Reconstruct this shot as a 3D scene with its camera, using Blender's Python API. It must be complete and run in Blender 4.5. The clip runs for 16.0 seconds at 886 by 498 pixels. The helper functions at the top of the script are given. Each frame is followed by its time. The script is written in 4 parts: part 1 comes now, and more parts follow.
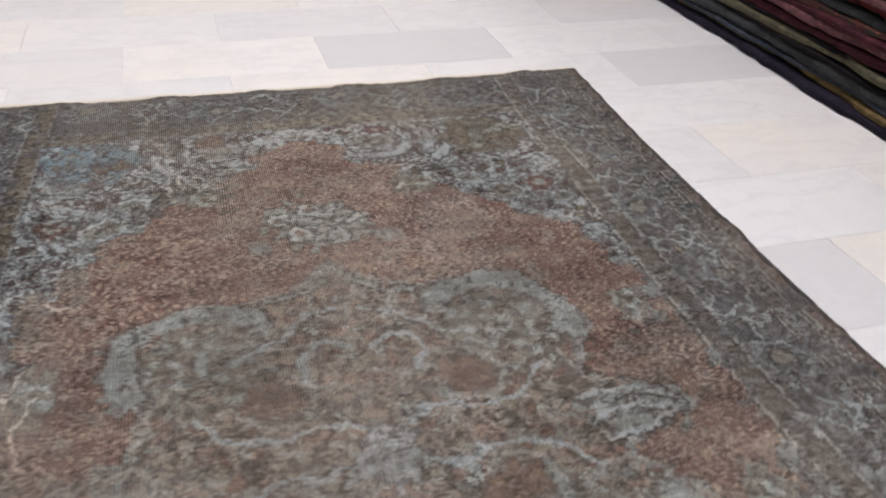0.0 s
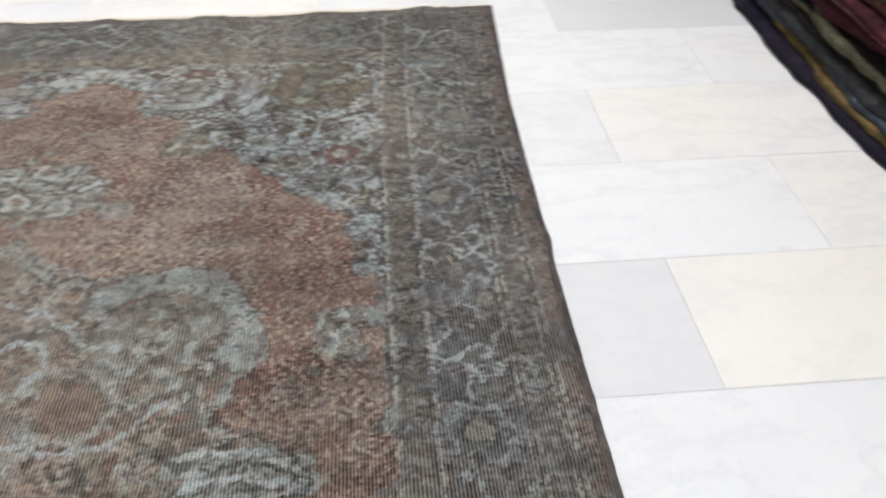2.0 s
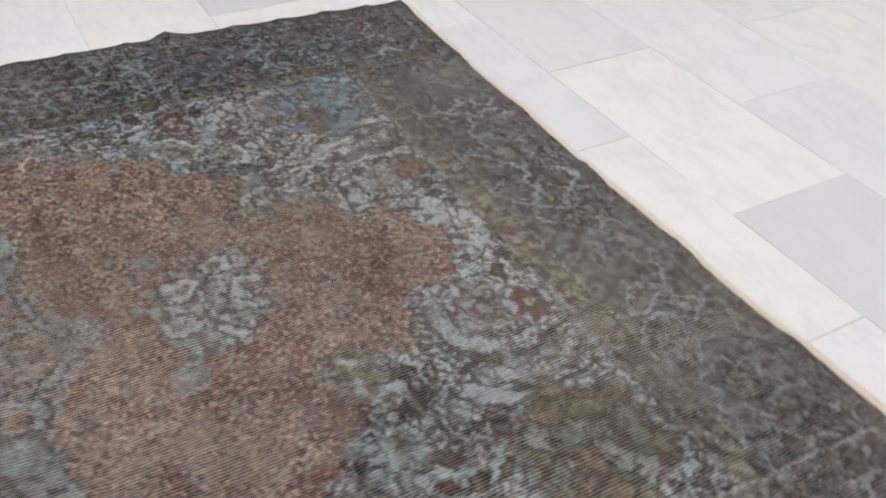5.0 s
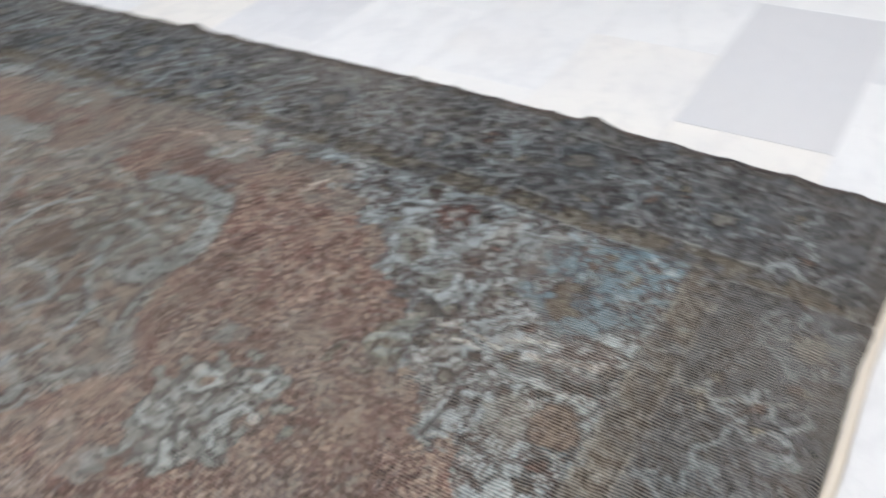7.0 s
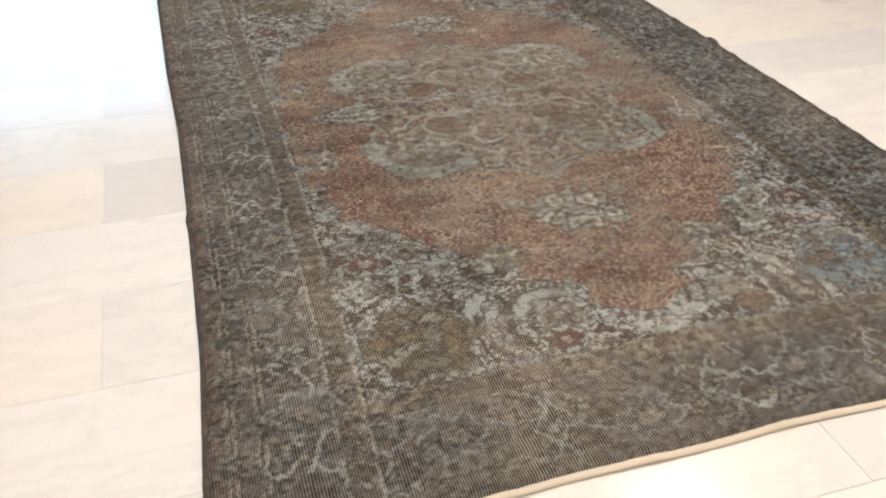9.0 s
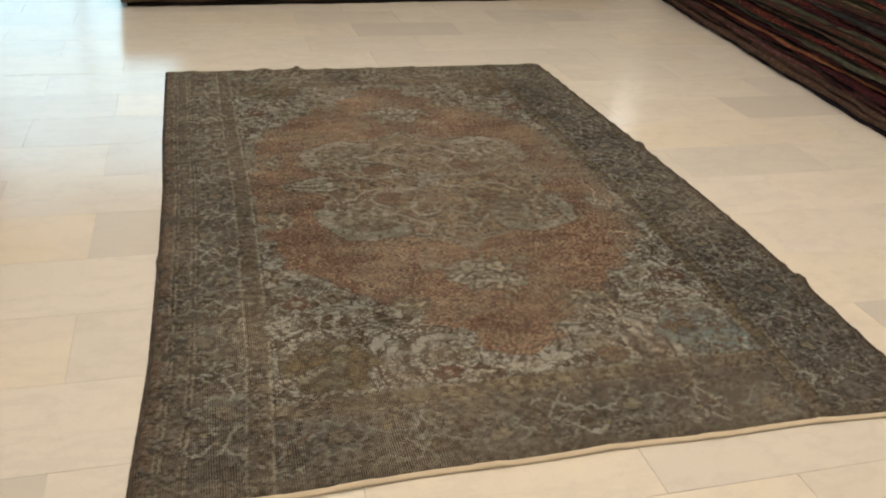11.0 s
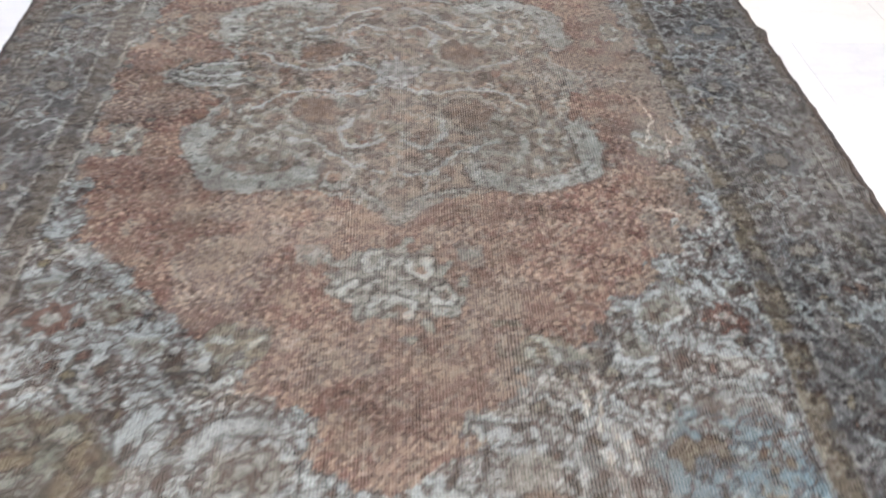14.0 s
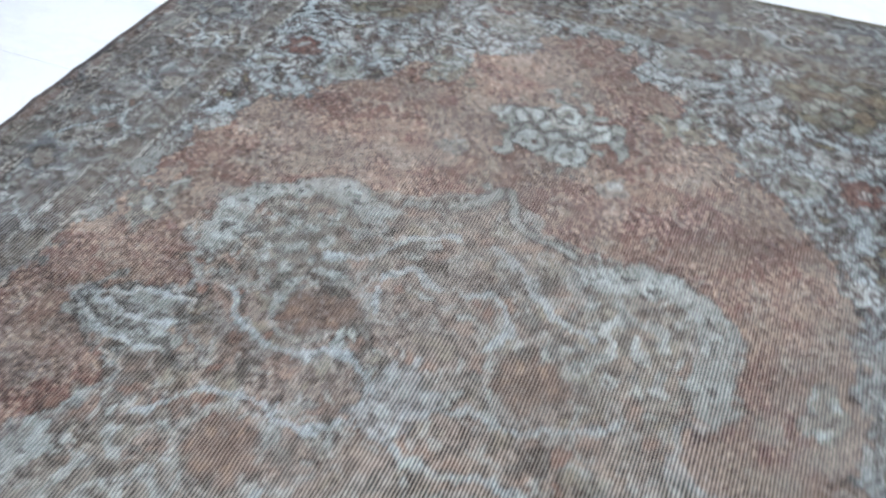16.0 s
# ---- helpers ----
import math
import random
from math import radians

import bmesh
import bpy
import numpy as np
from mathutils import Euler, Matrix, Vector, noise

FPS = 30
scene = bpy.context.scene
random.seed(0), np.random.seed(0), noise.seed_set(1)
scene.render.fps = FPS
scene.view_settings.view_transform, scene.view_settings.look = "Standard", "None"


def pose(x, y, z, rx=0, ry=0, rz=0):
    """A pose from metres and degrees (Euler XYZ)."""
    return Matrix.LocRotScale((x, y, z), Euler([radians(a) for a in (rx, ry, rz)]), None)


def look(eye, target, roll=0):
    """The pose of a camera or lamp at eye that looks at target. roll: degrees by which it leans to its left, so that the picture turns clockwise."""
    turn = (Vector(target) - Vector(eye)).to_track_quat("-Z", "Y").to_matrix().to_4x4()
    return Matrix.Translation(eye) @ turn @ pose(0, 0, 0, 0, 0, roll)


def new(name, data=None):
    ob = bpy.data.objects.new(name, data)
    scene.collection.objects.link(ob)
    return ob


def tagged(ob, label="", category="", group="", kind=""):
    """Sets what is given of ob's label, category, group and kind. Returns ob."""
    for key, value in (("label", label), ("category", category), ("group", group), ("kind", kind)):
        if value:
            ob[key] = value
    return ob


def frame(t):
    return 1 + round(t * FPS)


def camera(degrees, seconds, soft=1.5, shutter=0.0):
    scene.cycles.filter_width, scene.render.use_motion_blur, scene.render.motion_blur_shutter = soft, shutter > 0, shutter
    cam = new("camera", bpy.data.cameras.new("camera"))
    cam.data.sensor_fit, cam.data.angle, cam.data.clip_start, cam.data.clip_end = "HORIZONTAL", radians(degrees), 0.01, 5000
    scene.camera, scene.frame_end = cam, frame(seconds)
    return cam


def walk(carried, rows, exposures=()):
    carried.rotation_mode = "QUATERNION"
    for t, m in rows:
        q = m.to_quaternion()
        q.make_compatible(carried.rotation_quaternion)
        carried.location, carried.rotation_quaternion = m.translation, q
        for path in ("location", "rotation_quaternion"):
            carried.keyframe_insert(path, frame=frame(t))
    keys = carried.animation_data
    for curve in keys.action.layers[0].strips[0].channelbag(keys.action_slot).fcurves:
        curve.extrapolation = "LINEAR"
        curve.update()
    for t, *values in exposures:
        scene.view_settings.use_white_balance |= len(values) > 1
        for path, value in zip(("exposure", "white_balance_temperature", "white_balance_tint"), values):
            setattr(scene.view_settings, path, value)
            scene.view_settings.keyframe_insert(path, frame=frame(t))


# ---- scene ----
cam = camera(53.4, 16.0, soft=2.0, shutter=0.45)
PATH = [
    (0, (0.251, 2.467, 1.01), (-0.254, 0.855, -0.062), 3.1),
    (0.5, (0.02, 2.417, 1.013), (-0.378, 0.795, -0.088), 3.4),
    (1, (-0.152, 2.366, 0.993), (-0.573, 0.738, -0.089), 3.3),
    (1.5, (-0.403, 2.268, 0.966), (-0.821, 0.702, -0.206), 6.4),
    (2, (-0.606, 2.23, 0.965), (-0.744, 0.673, -0.283), 0.5),
    (2.5, (-0.82, 2.186, 1.017), (-0.452, 0.646, -0.205), -0.6),
    (3, (-0.939, 2.07, 0.994), (-0.34, 0.561, -0.173), -0.6),
    (3.2, (-1.002, 1.994, 1.002), (-0.338, 0.517, -0.172), 0.3),
    (5.3, (-1.042, 0.806, 0.955), (0.377, 0.196, -0.315), 0.8),
    (5.5, (-0.98, 0.678, 0.947), (0.483, 0.179, -0.323), -0.9),
    (6, (-0.829, 0.401, 0.951), (0.694, 0.267, -0.339), -4.8),
    (6.5, (-0.619, 0.166, 0.917), (0.883, 0.455, -0.372), -5.0),
    (7, (-0.461, 0.022, 0.938), (0.809, 0.927, -0.313), -5.4),
    (7.5, (-0.416, -0.177, 1.005), (0.271, 1.194, -0.279), -4.3),
    (8, (-0.598, -0.389, 1.044), (-0.087, 1.107, -0.181), -2.5),
    (8.2, (-0.668, -0.49, 1.062), (-0.19, 1.025, -0.135), -1.7),
    (10.3, (-0.881, -1.313, 1.224), (-0.342, 0.375, 0.297), 1.8),
    (10.5, (-0.841, -1.337, 1.244), (-0.304, 0.359, 0.329), 1.7),
    (11, (-0.701, -1.322, 1.26), (-0.228, 0.385, 0.331), 3.5),
    (11.5, (-0.593, -1.232, 1.229), (-0.149, 0.46, 0.259), 3.7),
    (12, (-0.486, -1.019, 1.2), (-0.069, 0.693, 0.252), 3.2),
    (12.5, (-0.323, -0.857, 1.152), (0.006, 0.86, 0.179), 2.7),
    (13, (-0.147, -0.7, 1.12), (-0.008, 0.953, 0.004), -1.0),
    (13.5, (-0.079, -0.523, 1.052), (0.035, 1.06, -0.165), 0.8),
    (14, (0.025, -0.295, 1.044), (0.128, 1.214, -0.265), 2.8),
    (14.5, (0.172, -0.012, 1.022), (0.103, 1.483, -0.305), 0.6),
    (15, (0.257, 0.263, 1.007), (-0.036, 1.683, -0.37), -0.9),
    (15.5, (0.275, 0.583, 1.008), (-0.077, 1.957, -0.402), 2.3),
    (16, (0.339, 0.866, 0.982), (-0.194, 2.216, -0.394), 2.3),
]
EXPOSURES = [(0, -0.25, 6100, 18), (0.8, -0.22, 6000, 17), (1.5, 0.10, 6000, 14), (2, 0.02, 5950, 12), (2.5, -0.22, 5900, 13), (3, -0.33, 5950, 14),
             (5.5, -0.34, 5950, 16), (6, -0.2, 5900, 14), (6.5, -0.08, 5800, 12), (7, -0.1, 5750, 12), (7.5, 0.0, 5650, 14), (8, 0.25, 5650, 17), (8.2, 0.25, 5750, 17),
             (10.3, -0.72, 8900, 15), (11, -0.72, 8900, 15), (11.5, -0.6, 8900, 13), (12, -0.66, 9000, 14), (12.5, -0.62, 8700, 14), (13, -0.5, 7700, 17),
             (13.5, -0.28, 6350, 20), (14, 0.27, 6000, 16), (14.5, 0.36, 5750, 15), (15, 0.42, 5500, 13), (16, 0.38, 5400, 11)]
walk(cam, [(t, look(eye, target, roll)) for t, eye, target, roll in PATH], EXPOSURES)

# ---- world and lamps ----
world = bpy.data.worlds.new("sky")
scene.world = world
world.use_nodes = True
sky = world.node_tree.nodes.new("ShaderNodeTexSky")
sky.sky_type, sky.sun_disc = "NISHITA", False
sky.sun_elevation, sky.sun_rotation = radians(40), radians(200)
world.node_tree.links.new(sky.outputs[0], world.node_tree.nodes["Background"].inputs[0])
world.node_tree.nodes["Background"].inputs[1].default_value = 0.12

ROOM = (-4.6, 7.4, -4.6, 9.6, 4.5)        # x from, x to, y from, y to, ceiling height


def area_lamp(name, m, sx, sy, watts, colour):
    lamp = bpy.data.lights.new(name, "AREA")
    lamp.shape, lamp.size, lamp.size_y, lamp.energy, lamp.color = "RECTANGLE", sx, sy, watts, colour
    ob = new(name, lamp)
    ob.matrix_world = m
    return ob


# daylight through the shop window in the far wall
area_lamp("window_daylight", look((-2.75, 9.4, 1.75), (-2.4, 0, 1.2)), 3.1, 3.0, 88, (0.34, 0.68, 1.0))
# Panels added to light the room, unseen, placed clear of reflections in the floor.
ADDED_PANELS = [(-0.4, -2.6, 62), (2.2, -2.6, 12), (-0.4, 0.3, 80), (2.2, 0.3, 32), (-0.4, 2.9, 80), (2.2, 2.9, 34)]
for px, py, watts in ADDED_PANELS:
    area_lamp("panel_light", pose(px, py, ROOM[4] - 0.045), 0.56, 0.56, watts, (1.0, 0.955, 0.91))

# ---- materials ----


class Nodes:
    """Small wrapper for writing node trees briefly."""

    def __init__(self, name):
        self.mat = bpy.data.materials.new(name)
        self.mat.use_nodes = True
        self.tree = self.mat.node_tree
        self.bsdf = self.tree.nodes["Principled BSDF"]

    def add(self, kind, operation="", blend="", layer="", attribute=""):
        node = self.tree.nodes.new("ShaderNode" + kind)
        if operation:
            node.operation = operation
        if blend:
            node.data_type, node.blend_type = "RGBA", blend
        if layer:
            node.layer_name = layer
        if attribute:
            node.attribute_name = attribute
        return node

    def put(self, socket, value):
        if isinstance(value, bpy.types.NodeSocket):
            self.tree.links.new(value, socket)
        elif isinstance(value, (tuple, list)) and len(value) == 3 and socket.type == "RGBA":
            socket.default_value = (*value, 1)
        else:
            socket.default_value = value

    def math(self, op, a, b=0.0, c=0.0):
        node = self.add("Math", operation=op)
        for i, v in enumerate((a, b, c)):
            self.put(node.inputs[i], v)
        return node.outputs[0]

    def mix(self, factor, a, b, blend="MIX"):
        node = self.add("Mix", blend=blend)
        self.put(node.inputs[0], factor)
        self.put(node.inputs[6], a)
        self.put(node.inputs[7], b)
        return node.outputs[2]

    def noise(self, vector, scale, detail=3.0, rough=0.55):
        node = self.add("TexNoise")
        if vector is not None:
            self.put(node.inputs["Vector"], vector)
        self.put(node.inputs["Scale"], scale)
        self.put(node.inputs["Detail"], detail)
        self.put(node.inputs["Roughness"], rough)
        return node.outputs["Fac"]

    def ramp(self, value, low, high, to_low=0.0, to_high=1.0):
        node = self.add("MapRange")
        for i, v in enumerate((value, low, high, to_low, to_high)):
            self.put(node.inputs[i], v)
        return node.outputs[0]

    def place(self, vector, scale=(1, 1, 1), shift=(0, 0, 0)):
        node = self.add("Mapping")
        self.put(node.inputs[0], vector)
        node.inputs["Scale"].default_value = scale
        self.put(node.inputs["Location"], shift)
        return node.outputs[0]

    def coords(self, which="Object"):
        return self.add("TexCoord").outputs[which]

    def bump(self, height, strength, distance):
        node = self.add("Bump")
        self.put(node.inputs["Height"], height)
        node.inputs["Strength"].default_value, node.inputs["Distance"].default_value = strength, distance
        self.tree.links.new(node.outputs[0], self.bsdf.inputs["Normal"])

    def out(self, colour, rough=0.6, **more):
        self.put(self.bsdf.inputs["Base Color"], colour)
        self.put(self.bsdf.inputs["Roughness"], rough)
        for key, value in more.items():
            self.put(self.bsdf.inputs[key.replace("_", " ")], value)
        return self.mat


def marble(name, per_island, cast=(0.0, (0.6, 0.6, 0.6))):
    """White marble tile: tone, cream stains and grey veins differ from tile to tile."""
    n = Nodes(name)
    at = n.add("NewGeometry")
    tone = at.outputs["Random Per Island"] if per_island else n.add("ObjectInfo").outputs["Random"]
    far = n.math("MULTIPLY", tone, 37.0)
    shift = n.add("CombineXYZ")
    for i in range(3):
        n.put(shift.inputs[i], n.math("MULTIPLY", far, (1.0, 1.7, 0.6)[i]))
    where = n.place(n.coords("Object") if not per_island else at.outputs["Position"], shift=shift.outputs[0])
    cloud = n.noise(where, 3.0, 5)
    vein = n.math("ABSOLUTE", n.math("SUBTRACT", n.noise(n.place(where, (1.0, 2.2, 1.0)), 3.4, 7, 0.62), 0.5))
    fine = n.math("ABSOLUTE", n.math("SUBTRACT", n.noise(n.place(where, (1.6, 1.0, 1.0)), 8.0, 6, 0.6), 0.5))
    grey = n.add("ValToRGB")
    ramp = grey.color_ramp
    ramp.elements[0].position, ramp.elements[0].color = 0.0, (0.655, 0.650, 0.635, 1)
    ramp.elements[1].position, ramp.elements[1].color = 1.0, (0.736, 0.722, 0.680, 1)
    for pos, col in ((0.08, (0.675, 0.670, 0.652, 1)), (0.2, (0.699, 0.690, 0.660, 1)), (0.7, (0.754, 0.745, 0.710, 1)), (0.86, (0.754, 0.718, 0.644, 1))):
        el = ramp.elements.new(pos)
        el.color = col
    n.put(grey.inputs[0], tone)
    col = n.mix(n.ramp(cloud, 0.45, 0.75, 0.0, 0.30), grey.outputs[0], (0.60, 0.60, 0.61))
    col = n.mix(n.ramp(vein, 0.0, 0.05, 0.20, 0.0), col, (0.50, 0.50, 0.51))
    col = n.mix(n.ramp(fine, 0.0, 0.012, 0.13, 0.0), col, (0.42, 0.42, 0.42))
    col = n.mix(n.ramp(n.noise(where, 1.3, 2), 0.58, 0.75, 0.0, 0.25), col, (0.80, 0.72, 0.58))
    col = n.mix(cast[0], col, cast[1])
    scuff = n.noise(at.outputs["Position"], 5.0, 6, 0.65)
    n.bump(n.noise(at.outputs["Position"], 2.2, 2), 0.08, 0.01)
    return n.out(col, n.ramp(scuff, 0.3, 0.75, 0.10, 0.24), IOR=1.52)


def wool_pile():
    """Worn rug wool: woven-in colours, warp ribs along the rug and rows of knots across it."""
    n = Nodes("worn_wool_pile")
    dye = n.add("VertexColor", layer="dye").outputs["Color"]
    wear = n.add("Attribute", attribute="wear").outputs["Fac"]
    p = n.coords("Object")
    grain = n.noise(n.place(p, (300, 75, 1)), 1.0, 2, 0.6)
    tuft = n.noise(n.place(p, (130, 45, 1)), 1.0, 2, 0.6)
    sx = n.add("SeparateXYZ")
    n.put(sx.inputs[0], p)
    sway = n.math("MULTIPLY", n.noise(n.place(p, (6, 1.2, 1)), 1.0, 2), 0.02)
    rib = n.math("SINE", n.math("MULTIPLY", n.math("ADD", sx.outputs[0], sway), 2 * math.pi / 0.0050))
    patch = n.ramp(n.noise(n.place(p, (3.0, 2.0, 1)), 1.0, 3), 0.32, 0.56, 0.4, 1.0)
    amount = n.math("MULTIPLY", n.math("MULTIPLY", patch, wear), 1.0)
    base = n.mix(n.ramp(grain, 0.3, 0.70, 0.0, 0.8), dye, n.mix(1.0, dye, (0.42, 0.41, 0.40), "MULTIPLY"))
    base = n.mix(n.ramp(tuft, 0.55, 0.75, 0.0, 0.35), base, n.mix(1.0, dye, (1.55, 1.50, 1.45), "MULTIPLY"))
    bare = n.mix(0.5, n.mix(1.0, dye, (1.35, 1.30, 1.22), "MULTIPLY"), (0.47, 0.41, 0.34))
    thread = n.math("MULTIPLY", n.ramp(rib, -0.15, 0.7), amount)
    col = n.mix(n.math("MULTIPLY", thread, 0.72), base, bare)
    groove = n.math("MULTIPLY", n.ramp(rib, -0.95, -0.2, 1.0, 0.0), amount)
    col = n.mix(n.math("MULTIPLY", groove, 0.7), col, n.mix(1.0, dye, (0.27, 0.255, 0.245), "MULTIPLY"))
    height = n.math("ADD", n.math("MULTIPLY", rib, 0.35), n.math("MULTIPLY", grain, 1.3))
    n.bump(height, 0.55, 0.0025)
    return n.out(col, 0.95, Specular_IOR_Level=0.06, Sheen_Weight=0.03, Sheen_Roughness=0.45)


def plain_wool(name, a, b, scale=180.0, weave=0.35):
    """Coarse wool of two mixed tones, darker or lighter from rug to rug."""
    n = Nodes(name)
    p = n.coords("Object")
    blotch = n.noise(n.place(p, (1, 1, 3)), 9.0, 5, 0.65)
    lump = n.noise(n.place(p, (1, 1, 1.5)), 34.0, 3, 0.6)
    grain = n.noise(n.place(p, (1, 1, 1.6)), scale, 2)
    col = n.mix(n.ramp(blotch, 0.38, 0.62), a, b)
    col = n.mix(n.ramp(lump, 0.46, 0.72, 0.0, 0.45), col, n.mix(1.0, col, (0.30, 0.30, 0.30), "MULTIPLY"))
    col = n.mix(n.ramp(lump, 0.30, 0.45, 0.6, 0.0), col, n.mix(1.0, col, (1.9, 1.8, 1.7), "MULTIPLY"))
    col = n.mix(n.ramp(grain, 0.35, 0.7, 0.0, weave), col, n.mix(1.0, col, (0.25, 0.25, 0.25), "MULTIPLY"))
    n.bump(n.math("ADD", grain, n.math("MULTIPLY", lump, 2.0)), 0.6, 0.005)
    return n.out(col, 0.95, Specular_IOR_Level=0.08)


def figured_wool(name, ground, motif, accent):
    """The side of a patterned rug: dashes of other dyes along the fold."""
    n = Nodes(name)
    p = n.coords("Object")
    dash = n.noise(n.place(p, (60, 22, 60)), 1.0, 4, 0.65)
    spot = n.noise(n.place(p, (70, 44, 70), (3, 5, 1)), 1.0, 2)
    grain = n.noise(p, 190.0, 2)
    col = n.mix(n.ramp(dash, 0.50, 0.58), ground, motif)
    col = n.mix(n.ramp(spot, 0.60, 0.66), col, accent)
    col = n.mix(n.ramp(grain, 0.35, 0.7, 0.0, 0.4), col, n.mix(1.0, col, (0.3, 0.3, 0.3), "MULTIPLY"))
    n.bump(grain, 0.5, 0.004)
    return n.out(col, 0.95, Specular_IOR_Level=0.12)


def painted(name, colour, rough=0.7):
    n = Nodes(name)
    p = n.coords("Object")
    col = n.mix(n.ramp(n.noise(p, 1.2, 5), 0.35, 0.7, 0.0, 0.18), colour, tuple(c * 0.8 for c in colour))
    n.bump(n.noise(p, 60, 3), 0.1, 0.002)
    return n.out(col, rough)


TILE_SINGLE = marble("marble_tile", False)
TILE_GREY = marble("grey_marble_tile", False, (0.65, (0.575, 0.57, 0.56)))
TILE_CREAM = marble("cream_marble_tile", False, (0.35, (0.74, 0.70, 0.62)))
TILE_MASS = marble("marble_tile_mass", True)
GROUT = painted("grout", (0.66, 0.645, 0.62), 0.9)
PILE_WOOL = wool_pile()
CREAM_COTTON = painted("cream_cotton", (0.62, 0.55, 0.44), 0.95)
DARK_SELVEDGE = plain_wool("dark_selvedge", (0.115, 0.092, 0.078), (0.075, 0.068, 0.064), 220.0, 0.4)
OLIVE_CORD = plain_wool("olive_cord", (0.20, 0.18, 0.12), (0.10, 0.095, 0.07), 200.0, 0.4)
WALL_PAINT = painted("wall_paint", (0.62, 0.58, 0.52))
CEILING_PAINT = painted("ceiling_paint", (0.75, 0.74, 0.72))
FRAME_METAL = painted("window_metal", (0.12, 0.12, 0.13), 0.4)

glass = Nodes("window_glass")
GLASS = glass.out((0.95, 0.97, 0.97), 0.02, Transmission_Weight=1.0, IOR=1.45)
shine = Nodes("lamp_diffuser")
DIFFUSER = shine.out((0.9, 0.9, 0.88), 0.5, Emission_Color=(1.0, 0.92, 0.82), Emission_Strength=14.0)
opal = Nodes("opal_globe")
GLOBE = opal.out((0.9, 0.9, 0.9), 0.4, Emission_Color=(0.62, 0.82, 1.0), Emission_Strength=7.0)
daylight = Nodes("bright_street")
STREET = daylight.out((0.6, 0.6, 0.6), 0.9, Emission_Color=(0.29, 0.66, 1.0), Emission_Strength=2.7)

# ---- building helpers ----


def part(name, bm, material, parent=None, label="", smooth=False):
    me = bpy.data.meshes.new(name)
    bm.to_mesh(me)
    bm.free()
    me.materials.append(material)
    if smooth:
        me.polygons.foreach_set("use_smooth", [True] * len(me.polygons))
    ob = new(name, me)
    if parent:
        ob.parent = parent
    return tagged(ob, label)


def box(bm, x0, x1, y0, y1, z0, z1):
    v = [bm.verts.new((x, y, z)) for z in (z0, z1) for x, y in ((x0, y0), (x1, y0), (x1, y1), (x0, y1))]
    for f in ((3, 2, 1, 0), (4, 5, 6, 7), (0, 1, 5, 4), (1, 2, 6, 5), (2, 3, 7, 6), (3, 0, 4, 7)):
        bm.faces.new([v[i] for i in f])
    return v


def slab(name, x0, x1, y0, y1, z0, z1, material, parent=None, label="", bevel=0.0):
    bm = bmesh.new()
    box(bm, x0, x1, y0, y1, z0, z1)
    if bevel:
        bmesh.ops.bevel(bm, geom=list(bm.edges), offset=bevel, segments=2, affect="EDGES")
    return part(name, bm, material, parent, label)


# ---- the room ----
X0, X1, Y0, Y1, H = ROOM
WX0, WX1, WZ0, WZ1 = -4.3, -1.1, 0.12, 3.4      # window opening in the far wall
for name, dims in (("wall_west", (X0 - 0.2, X0, Y0, Y1, 0, H)), ("wall_east", (X1, X1 + 0.2, Y0, Y1, 0, H)),
                   ("wall_south", (X0 - 0.2, X1 + 0.2, Y0 - 0.2, Y0, 0, H))):
    tagged(slab(name, *dims, WALL_PAINT), "plain cream painted plaster wall of the rug shop", "wall", kind="structure")
bm = bmesh.new()
for dims in ((X0 - 0.2, WX0, Y1, Y1 + 0.2, 0, H), (WX1, X1 + 0.2, Y1, Y1 + 0.2, 0, H), (WX0, WX1, Y1, Y1 + 0.2, 0, WZ0), (WX0, WX1, Y1, Y1 + 0.2, WZ1, H)):
    box(bm, *dims)
tagged(part("wall_north", bm, WALL_PAINT), "cream plaster wall with a large shop window", "wall", kind="structure")
tagged(slab("ceiling", X0 - 0.2, X1 + 0.2, Y0 - 0.2, Y1 + 0.2, H, H + 0.15, CEILING_PAINT), "plain white painted ceiling", "ceiling", kind="structure")
window = tagged(new("window_1"), "large shop window with dark metal frame", "window", kind="structure")
bm = bmesh.new()
for k in range(4):
    wx = WX0 + (WX1 - WX0) * k / 3
    box(bm, wx - 0.03, wx + 0.03, Y1 + 0.06, Y1 + 0.12, WZ0, WZ1)
box(bm, WX0, WX1, Y1 + 0.063, Y1 + 0.117, WZ0, WZ0 + 0.06)
box(bm, WX0, WX1, Y1 + 0.063, Y1 + 0.117, WZ1 - 0.06, WZ1)
part("window_frame", bm, FRAME_METAL, window)
for k in range(3):
    a, b = (WX0 + (WX1 - WX0) * (k + e) / 3 for e in (0, 1))
    pane = slab("pane", a + 0.03, b - 0.03, Y1 + 0.085, Y1 + 0.093, WZ0 + 0.06, WZ1 - 0.06, GLASS, window)
    pane.visible_shadow = False
tagged(slab("backdrop", -9, 4, Y1 + 2.5, Y1 + 2.6, -0.5, 5, STREET), "bright daylit street outside the window", "backdrop", kind="structure")
